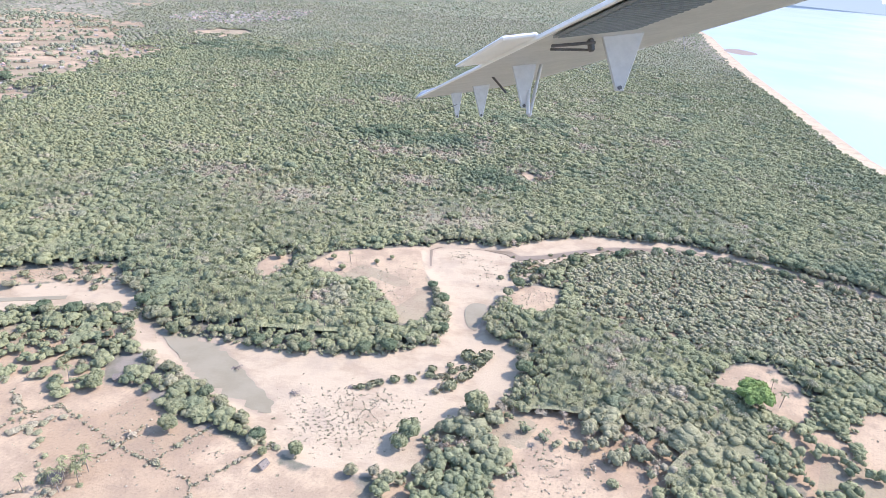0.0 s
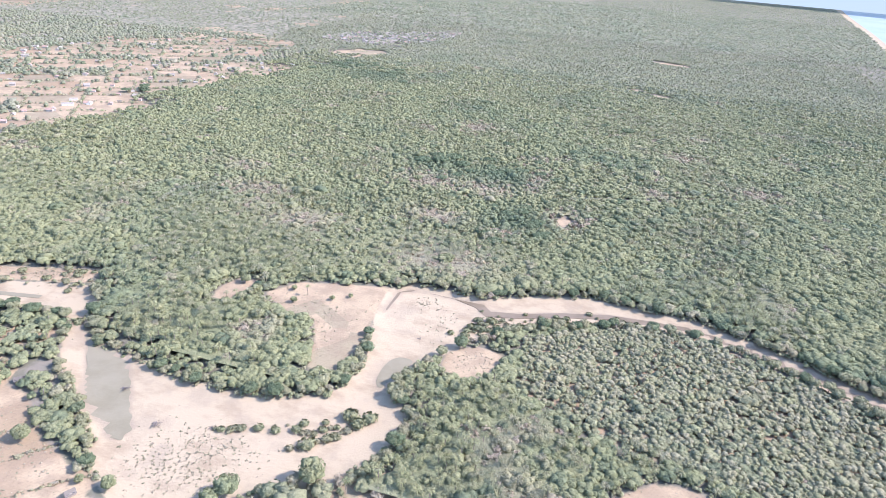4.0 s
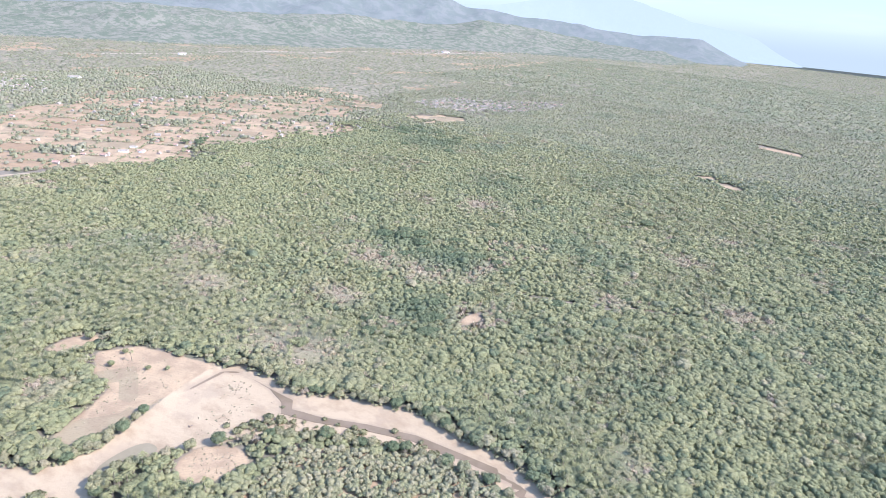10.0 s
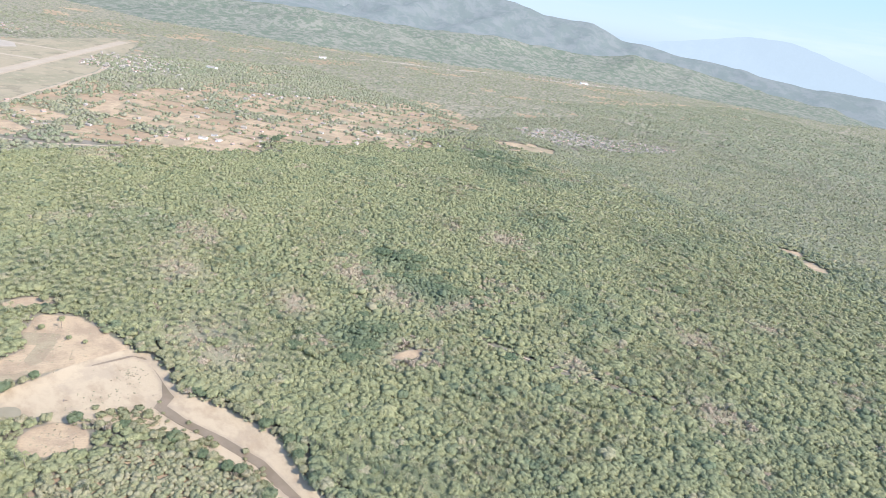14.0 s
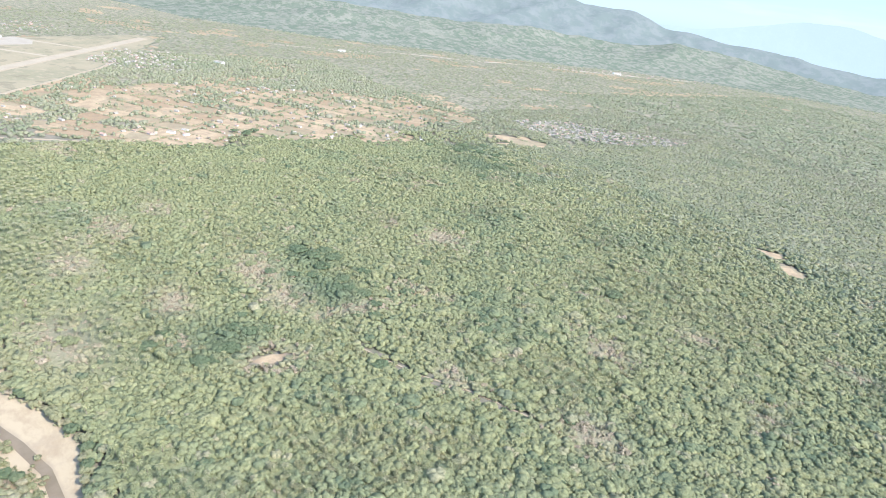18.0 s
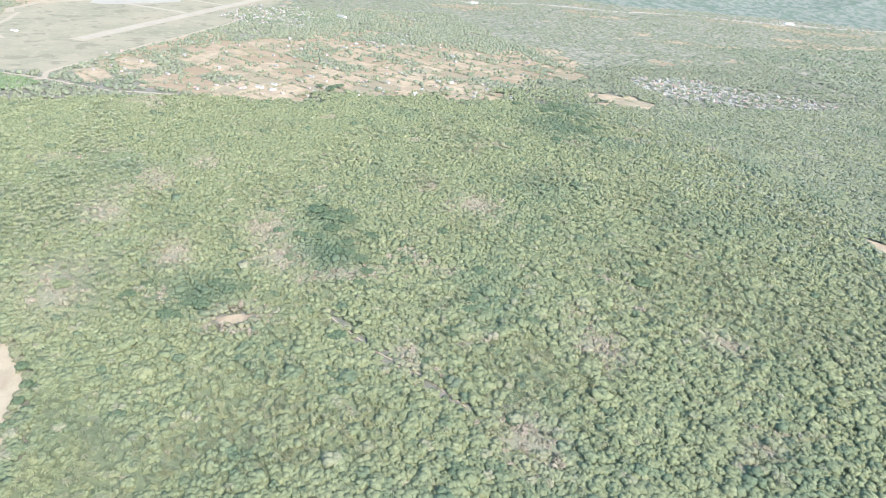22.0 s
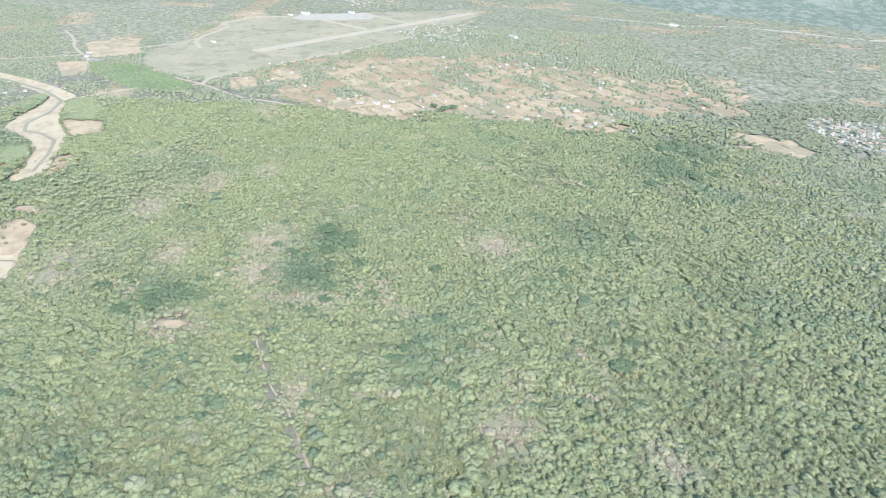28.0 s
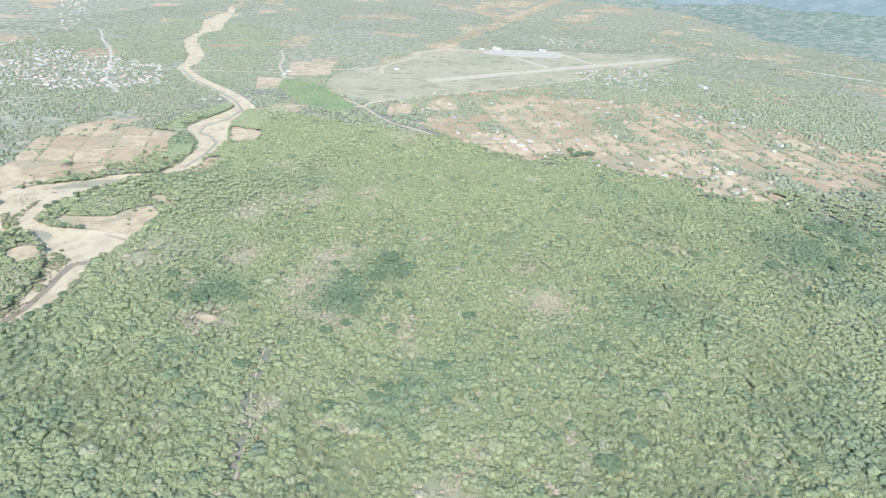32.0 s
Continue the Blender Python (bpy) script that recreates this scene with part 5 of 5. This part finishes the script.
def hedge(name, chain, label):
    """A thin uneven hedge along a field edge."""
    pts = np.array(winding(chain, 1.3, 0.5))
    n = len(pts)
    keep_ = prnd.random(n) < 0.85
    x_, y_ = pts[keep_, 0] + prnd.normal(0, 0.4, keep_.sum()), pts[keep_, 1] + prnd.normal(0, 0.4, keep_.sum())
    n = len(x_)
    s_ = prnd.uniform(0.5, 1.2, n) * np.where(prnd.random(n) < 0.08, 2.0, 1)
    v, t, i = many(TUFTS, x_, y_, ground_height(x_, y_)[0], s_, s_ * 1.3, prnd.uniform(0, 6.28, n), prnd.integers(0, 5, n))
    return tagged(new(name, mesh_data(name, v, t, LEAVES, False, {"dry": prnd.uniform(0.25, 0.8, n)[i], "deep": np.zeros(len(i))})), label, "hedge", "field hedges")


for chain in ([(-186, 240), (-171, 224), (-160, 231)], [(-200, 208), (-177, 215), (-160, 231)], [(-160, 231), (-123, 207)], [(-123, 207), (-88, 192), (-82, 180)], [(-123, 207), (-135, 194), (-160, 172)],
              [(-123, 207), (-116, 225)], [(-107, 198), (-96, 214), (-89, 222)], [(-85, 189), (-69, 206), (-59, 214)]):
    hedge("hedge", chain, "thin dry hedge between tilled fields")


# ---- houses ----
def box(bm, x0, x1, y0, y1, z0, z1):
    v = [bm.verts.new(p) for p in ((x0, y0, z0), (x1, y0, z0), (x1, y1, z0), (x0, y1, z0), (x0, y0, z1), (x1, y0, z1), (x1, y1, z1), (x0, y1, z1))]
    for f in ((0, 3, 2, 1), (4, 5, 6, 7), (0, 1, 5, 4), (1, 2, 6, 5), (2, 3, 7, 6), (3, 0, 4, 7)):
        bm.faces.new([v[i] for i in f])


def solid(name, bm, mat):
    me = bpy.data.meshes.new(name)
    bmesh.ops.recalc_face_normals(bm, faces=bm.faces[:])
    bm.to_mesh(me)
    bm.free()
    me.materials.append(mat)
    return me


def boxes(name, dims, mat):
    bm = bmesh.new()
    for d in dims:
        box(bm, *d)
    return solid(name, bm, mat)


def gable(name, w, d, z, rise, over, mat, thick=0.15):
    """A pitched roof of some thickness, its ridge along x."""
    bm = bmesh.new()
    prof = [(-d / 2 - over, z - over * rise / (d / 2)), (0, z + rise), (d / 2 + over, z - over * rise / (d / 2))]
    low = [(y, q - thick) for y, q in reversed(prof)]
    ends = [[bm.verts.new((x, y, q)) for y, q in prof + low] for x in (-w / 2 - over, w / 2 + over)]
    n = len(ends[0])
    bm.faces.new(ends[0])
    bm.faces.new(ends[1][::-1])
    for i in range(n):
        j = (i + 1) % n
        bm.faces.new((ends[0][i], ends[1][i], ends[1][j], ends[0][j]))
    return solid(name, bm, mat)


def house_model(name, w, d, h, rise, wall_mat, roof_mat, label):
    """Walls with gables, a pitched roof, a door and windows let into the front."""
    ob = new(name)
    bm = bmesh.new()
    box(bm, -w / 2, w / 2, -d / 2, d / 2, -1.2, h)
    for x in (-w / 2, w / 2 - 0.2):
        a = [bm.verts.new(p) for p in ((x, -d / 2, h), (x, d / 2, h), (x, 0, h + rise * 0.93))]
        b = [bm.verts.new((v.co.x + 0.2, v.co.y, v.co.z)) for v in a]
        bm.faces.new(a)
        bm.faces.new(b[::-1])
        for i in range(3):
            bm.faces.new((a[i], b[i], b[(i + 1) % 3], a[(i + 1) % 3]))
    part("wall", solid("wall", bm, wall_mat), ob)
    part("roof", gable("roof", w, d, h, rise, 0.5, roof_mat), ob)
    part("door", boxes("door", [(-0.5, 0.5, -d / 2 - 0.05, -d / 2 + 0.05, 0, 2.0)], WOOD), ob, "plain wooden door")
    for x in (-w * 0.3, w * 0.3):
        part("window", boxes("window", [(x - 0.5, x + 0.5, -d / 2 - 0.04, -d / 2 + 0.04, 1.0, 2.0)], DARK), ob)
    return tagged(ob, label, "house", "village houses")


DARK = plain("dark_window", (0.05, 0.06, 0.07), (0.08, 0.09, 0.10), 0.6, 0.2)
HOUSES = [house_model("house", 9, 6.5, 2.8, 1.8, WALL, TIN, "small plastered house with a bright zinc roof"),
          house_model("house", 7, 5.5, 2.6, 1.6, WALL, RUST, "small plastered house with a rusty roof"),
          house_model("house", 12, 7, 3.0, 2.0, WALL, TIN, "long white house with a bright zinc roof"),
          house_model("house", 6, 5, 2.4, 1.9, WOOD, THATCH, "small wooden house with a thatched roof")]
HALL = house_model("hall", 22, 10, 4.5, 2.4, PAINT, TIN, "long white hall with a bright metal roof")


def settle(outline, count, kinds, gap):
    xs_, ys_ = [p[0] for p in outline], [p[1] for p in outline]
    done, tries = [], 0
    while len(done) < count and tries < count * 60:
        tries += 1
        x, y = prnd.uniform(min(xs_), max(xs_)), prnd.uniform(min(ys_), max(ys_))
        if inside(np.array([x]), np.array([y]), outline)[0] < 0 or any(math.hypot(x - a, y - b) < gap for a, b in done):
            continue
        done.append((x, y))
        place(HOUSES[prnd.choice(kinds)], x, y, prnd.uniform(0.65, 0.95), turn=radians(prnd.choice([33, 123, 213, 303]) + prnd.normal(0, 10)))


settle(VILLAGES[0], 110, [0, 0, 2, 1, 0], 9)
settle(VILLAGES[1], 100, [0, 2, 0, 1, 1], 11)
settle(VILLAGES[2], 60, [0, 0, 1, 2, 3], 11)
settle([(-640, 690), (-560, 640), (-500, 760), (-500, 960), (-470, 1100), (-520, 1180), (-640, 1100), (-650, 850)], 34, [0, 1, 1, 3, 2], 22)
settle([(-900, 900), (-1050, 1100), (-950, 1300), (-750, 1150)], 16, [0, 1, 2], 26)
settle([(-380, 90), (-520, 80), (-620, 180), (-480, 190)], 10, [1, 0, 3], 22)
for x, y, s_, a in ((-566, 712, 0.6, 40), (-548, 730, 0.5, 120), (-582, 738, 0.45, 40), (-452, 1122, 0.6, 60), (-474, 1138, 0.5, 150), (-1498, 430, 1.2, 52), (-1565, 560, 0.9, 52), (-1462, 392, 0.7, 52),
                    (-1020, 300, 0.6, 50), (-812, 108, 0.5, 10), (-846, 96, 0.4, 100), (-1270, 1030, 1.2, 30), (-1640, 1600, 1.2, 70), (-1370, 2830, 1.6, 70)):
    place(HALL, x, y, s_, turn=radians(a))
HUT = house_model("field_hut", 3.6, 3.0, 1.9, 1.3, WOOD, THATCH, "small thatched field hut on dry soil")
for x, y, a, s_ in ((-143, 252, 30, 1.0), (-60, 201, 60, 1.0), (-138, 188, 10, 1.2)):
    place(HUT, x, y, s_, turn=radians(a))

# the rows of small houses farther off
def hamlet(name, outline, gap, share, roof_mat, label, size=(5.0, 8.5)):
    """Many small gabled houses within an outline, their walls and roofs in one mesh."""
    xs_, ys_ = [p[0] for p in outline], [p[1] for p in outline]
    x, y = spots(min(xs_), max(xs_), min(ys_), max(ys_), gap)
    keep_ = (inside(x, y, outline) > 0) & (rng.random(len(x)) < share * np.clip(0.5 + 2.5 * (fnoise(x, y, 60, 17) - 0.35), 0.2, 1))
    x, y = x[keep_], y[keep_]
    n = len(x)
    base = [(-0.5, -0.35), (0.5, -0.35), (0.5, 0.35), (-0.5, 0.35)]
    v = np.array([(a, b, -0.2) for a, b in base] + [(a, b, 0.34) for a, b in base] + [(-0.5, 0, 0.52), (0.5, 0, 0.52)]
                 + [(-0.56, -0.43, 0.31), (0.56, -0.43, 0.31), (0.56, 0, 0.55), (-0.56, 0, 0.55), (0.56, 0.43, 0.31), (-0.56, 0.43, 0.31)])
    t = np.array([q for i in range(4) for q in ((i, (i + 1) % 4, 4 + (i + 1) % 4), (i, 4 + (i + 1) % 4, 4 + i))] + [(4, 8, 7), (5, 6, 9), (10, 11, 12), (10, 12, 13), (13, 12, 14), (13, 14, 15)])
    s_ = rng.uniform(*size, n)
    turn = np.radians(33 + 90 * rng.integers(0, 4, n) + rng.normal(0, 8, n))
    pv, pt, _ = many([(v, t)], x, y, ground_height(x, y)[0], s_, s_ * rng.uniform(0.8, 1.1, n), turn, np.zeros(n, int))
    me = mesh_data(name, pv, pt, OLD_WALL, False)
    me.materials.append(roof_mat)
    me.polygons.foreach_set("material_index", np.tile((np.arange(len(t)) >= 10).astype(np.int32), n))
    return tagged(new(name, me), label, "houses", kind="stuff")


TOWN = [(-414, -276), (-436, -159), (-515, -86), (-563, -17), (-736, -174), (-720, -273), (-769, -487), (-837, -676), (-702, -631)]
TOWN_NORTH = [(-933, -643), (-1297, -977), (-1579, -1184), (-1472, -1266), (-976, -751)]
RUNWAY_VILLAGE = [(-1316, 720), (-1454, 813), (-1430, 938), (-1310, 1013), (-1176, 907), (-1153, 786), (-1188, 724)]
for outline, gap, share, where in ((TOWN, 14, 0.30, "town houses by the river"), (TOWN_NORTH, 18, 0.26, "town houses along the upper river"), (RUNWAY_VILLAGE, 14, 0.26, "village houses beside the runway"),
                                   (VILLAGES[0], 12, 0.3, "village houses at the edge of the farms"), ([(-1660, 560), (-1740, 760), (-1980, 720), (-1900, 480)], 20, 0.3, "houses behind the airfield"),
                                   ([(-1560, 2560), (-1440, 2560), (-1200, 3100), (-1150, 3400), (-1300, 3400)], 22, 0.3, "houses along the foothill road"), (FARMS, 34, 0.16, "farmhouses among dry fields")):
    hamlet("zinc_roofed_houses", outline, gap, share, TIN, "small plastered " + where + " with pale zinc roofs")
    hamlet("rusty_roofed_houses", outline, gap * 1.25, share, RUST, "small plastered " + where + " with rusty brown roofs")

# driftwood on the sand
for x, y, s_ in ((-91, 268, 1.3), (-58, 251, 1.2), (-30, 258, 0.7), (40, 372, 0.5)):
    vs, ts, n = [], [], 0
    for _ in range(9):
        v, t = trunk(prnd, 0.22, 0.08, 4.5 * s_, 1, 5, 0.1)
        a, e = prnd.uniform(-0.7, 0.7), prnd.uniform(1.25, 1.5)
        v = np.stack([v[:, 2] * math.sin(e), v[:, 0], v[:, 2] * math.cos(e) + v[:, 1] * 0.4 + 0.15], 1) - (2, 0, 0)
        v = np.stack([v[:, 0] * math.cos(a) - v[:, 1] * math.sin(a), v[:, 0] * math.sin(a) + v[:, 1] * math.cos(a) + prnd.normal(0, 0.4), v[:, 2]], 1)
        vs.append(v)
        ts.append(t + n)
        n += len(v)
    z = float(ground_height(np.array([float(x)]), np.array([float(y)]))[0][0])
    ob = new("driftwood", mesh_data("driftwood", np.concatenate(vs), np.concatenate(ts), BARK, False))
    ob.matrix_world = pose(x, y, z, 0, 0, -20 + 15 * prnd.normal())
    tagged(ob, "tangled grey driftwood stranded on the river sand", "driftwood", "driftwood")


# ---- the aircraft's wing ----
WING_PAINT = plain("grey_white_wing_paint", (0.46, 0.455, 0.43), (0.56, 0.55, 0.52), 2.5, 0.45)
# Corrugated flap metal; the shade below the wing is put into its colour.
FLAP_SKIN = plain("shade_toned_corrugated_skin", (0.17, 0.19, 0.20), (0.23, 0.25, 0.26), 3.0, 0.4, 0.3)
STEEL = plain("dark_steel", (0.10, 0.10, 0.10), (0.18, 0.17, 0.16), 6.0, 0.5, 0.6)


def bevelled(name, dims, mat, width=0.012):
    bm = bmesh.new()
    for d in dims:
        box(bm, *d)
    bmesh.ops.bevel(bm, geom=bm.edges[:], offset=width, segments=1, affect="EDGES")
    return solid(name, bm, mat)


def rod(name, a, b, r, mat):
    v, t = [], []
    a, b = np.array(a, float), np.array(b, float)
    d = (b - a) / np.linalg.norm(b - a)
    u = np.cross(d, (0.3, 0.9, 0.2))
    u /= np.linalg.norm(u)
    w = np.cross(d, u)
    for p in (a, b):
        v += [p + (u * math.cos(k * math.tau / 8) + w * math.sin(k * math.tau / 8)) * r for k in range(8)]
    for k in range(8):
        q = (k + 1) % 8
        t += [(k, q, 8 + q), (k, 8 + q, 8 + k)]
    t += [(0, k + 1, k) for k in range(1, 7)] + [(8, 8 + k, 9 + k) for k in range(1, 7)]
    return mesh_data(name, v, t, mat, False)


def wing_skin():
    """The wing's skin: a flat-bottomed section drawn out along the span, rounded off at the tip."""
    prof = [(0.0, 0.0), (0.5, -0.012), (1.1, -0.02), (1.6, -0.01), (1.85, 0.02), (1.97, 0.07), (1.98, 0.12), (1.9, 0.18), (1.65, 0.235), (1.2, 0.25), (0.6, 0.17), (0.0, 0.02)]
    rows = []
    for y, k, back in [(-8.9, 1, 0), (-6.0, 1, 0), (-3.0, 1, 0), (-1.2, 1, 0), (-0.7, 0.93, 0.0), (-0.3, 0.7, 0.0), (0.0, 0.12, 0.0)]:
        rows.append([(x * k + back, y, z * (0.4 + 0.6 * k)) for x, z in prof])
    n = len(prof)
    v = np.array(rows).reshape(-1, 3)
    t = []
    for i in range(len(rows) - 1):
        for j in range(n):
            q = (j + 1) % n
            t += [(i * n + j, i * n + q, (i + 1) * n + q), (i * n + j, (i + 1) * n + q, (i + 1) * n + j)]
    for o, flip in ((0, 1), ((len(rows) - 1) * n, 0)):
        t += [((o, o + j + 1, o + j) if flip else (o, o + j, o + j + 1)) for j in range(1, n - 1)]
    return mesh_data("wing_panel", v, np.array(t)[:, ::-1], WING_PAINT, False)


def bracket(x, y, drop, top, foot):
    """A tapered hinge fairing that hangs below the wing."""
    bm = bmesh.new()
    ring = [(x - top / 2, 0.0), (x + top / 2, 0.0), (x - top * 0.2 + foot / 2, -drop), (x - top * 0.2 - foot / 2, -drop * 0.97)]
    a = [bm.verts.new((px, y - 0.016, pz)) for px, pz in ring]
    b = [bm.verts.new((px, y + 0.016, pz)) for px, pz in ring]
    bm.faces.new(a)
    bm.faces.new(b[::-1])
    for i in range(4):
        bm.faces.new((a[i], b[i], b[(i + 1) % 4], a[(i + 1) % 4]))
    bmesh.ops.bevel(bm, geom=bm.edges[:], offset=0.006, segments=1, affect="EDGES")
    return solid("hinge_fairing", bm, WING_PAINT)


wing = tagged(new("aircraft_wing"), "grey-white high wing of a small aircraft with hinge fairings", "aircraft wing")
wing.matrix_world = Matrix(((0.96911, -0.14241, -0.20136, -0.533), (0.19215, 0.94782, 0.25440, 10.959), (0.15463, -0.28523, 0.94590, 202.169), (0, 0, 0, 1)))
part("wing_panel", wing_skin(), wing)
part("aileron", bevelled("aileron", [(-0.27, -0.01, -6.9, -5.2, 0.008, 0.035)], PAINT), wing, "white aileron raised behind the wing")
part("wing_edge_strip", bevelled("wing_edge_strip", [(-0.03, 0.01, -8.9, -0.6, -0.015, 0.012)], PAINT, 0.004), wing)
flap = part("flap", bevelled("flap", [(0.03, 0.62, -8.9, -7.05, -0.035, -0.016)], FLAP_SKIN, 0.004), wing, "corrugated flap skin, darkened in colour for shade")
for k in range(26):
    part("flap_rib", bevelled("flap_rib", [(0.05, 0.6, -8.86 + k * 0.07, -8.835 + k * 0.07, -0.043, -0.033)], FLAP_SKIN, 0.004), flap)
for bx, by, drop, top, foot in ((0.62, -0.55, 0.42, 0.20, 0.04), (0.72, -1.95, 0.46, 0.26, 0.04), (0.52, -4.78, 0.44, 0.26, 0.05), (0.74, -6.58, 0.42, 0.34, 0.06)):
    fairing = part("hinge_fairing", bracket(bx, by, drop, top, foot), wing)
    part("bolt", rod("bolt", (bx - top * 0.2, by - 0.03, -drop + 0.03), (bx - top * 0.2, by + 0.03, -drop + 0.03), 0.016, STEEL), fairing)
part("strut", rod("strut", (0.60, -4.70, -0.02), (0.48, -4.86, -0.50), 0.018, WING_PAINT), wing)
part("strut", rod("strut", (0.74, -4.64, -0.02), (0.50, -4.84, -0.52), 0.018, WING_PAINT), wing)
part("push_rod", rod("push_rod", (0.17, -6.62, -0.04), (0.50, -6.62, -0.05), 0.012, STEEL), wing)
part("push_rod", rod("push_rod", (0.20, -6.50, -0.05), (0.50, -6.52, -0.09), 0.010, STEEL), wing)
part("control_horn", bevelled("control_horn", [(0.46, 0.50, -6.62, -6.56, -0.11, -0.015)], STEEL), wing)
part("drain", rod("drain", (0.50, -3.5, 0.0), (0.62, -3.62, -0.22), 0.014, STEEL), wing)
part("static_wick", rod("static_wick", (0.60, -0.6, -0.20), (0.36, -0.55, -0.26), 0.006, STEEL), wing)
ring_v, ring_t = [], []
for i in range(14):
    a = i / 14 * math.tau
    for j in range(5):
        b = j / 5 * math.tau
        ring_v.append((1.63 + (0.05 + 0.011 * math.cos(b)) * math.cos(a) * 0.6, -5.87 + (0.05 + 0.011 * math.cos(b)) * math.cos(a) * 0.8, -0.065 + (0.05 + 0.011 * math.cos(b)) * math.sin(a)))
        p, q = i * 5 + j, i * 5 + (j + 1) % 5
        ring_t += [(p, (p - j + 5 + j) % 70, ((i + 1) % 14) * 5 + (j + 1) % 5), (p, ((i + 1) % 14) * 5 + (j + 1) % 5, q)]
part("tie_down_ring", mesh_data("tie_down_ring", ring_v, ring_t, STEEL, True), wing, "dark steel tie-down ring")
part("tab", bevelled("tab", [(1.98, 2.12, -4.2, -3.3, 0.05, 0.08)], PAINT), wing)

retire(TREE_MODELS + PALM_MODELS + SHRUBS + HOUSES + [LONE, GIANT, GIANT_DARK, GIANT_GREEN, HALL, HUT])
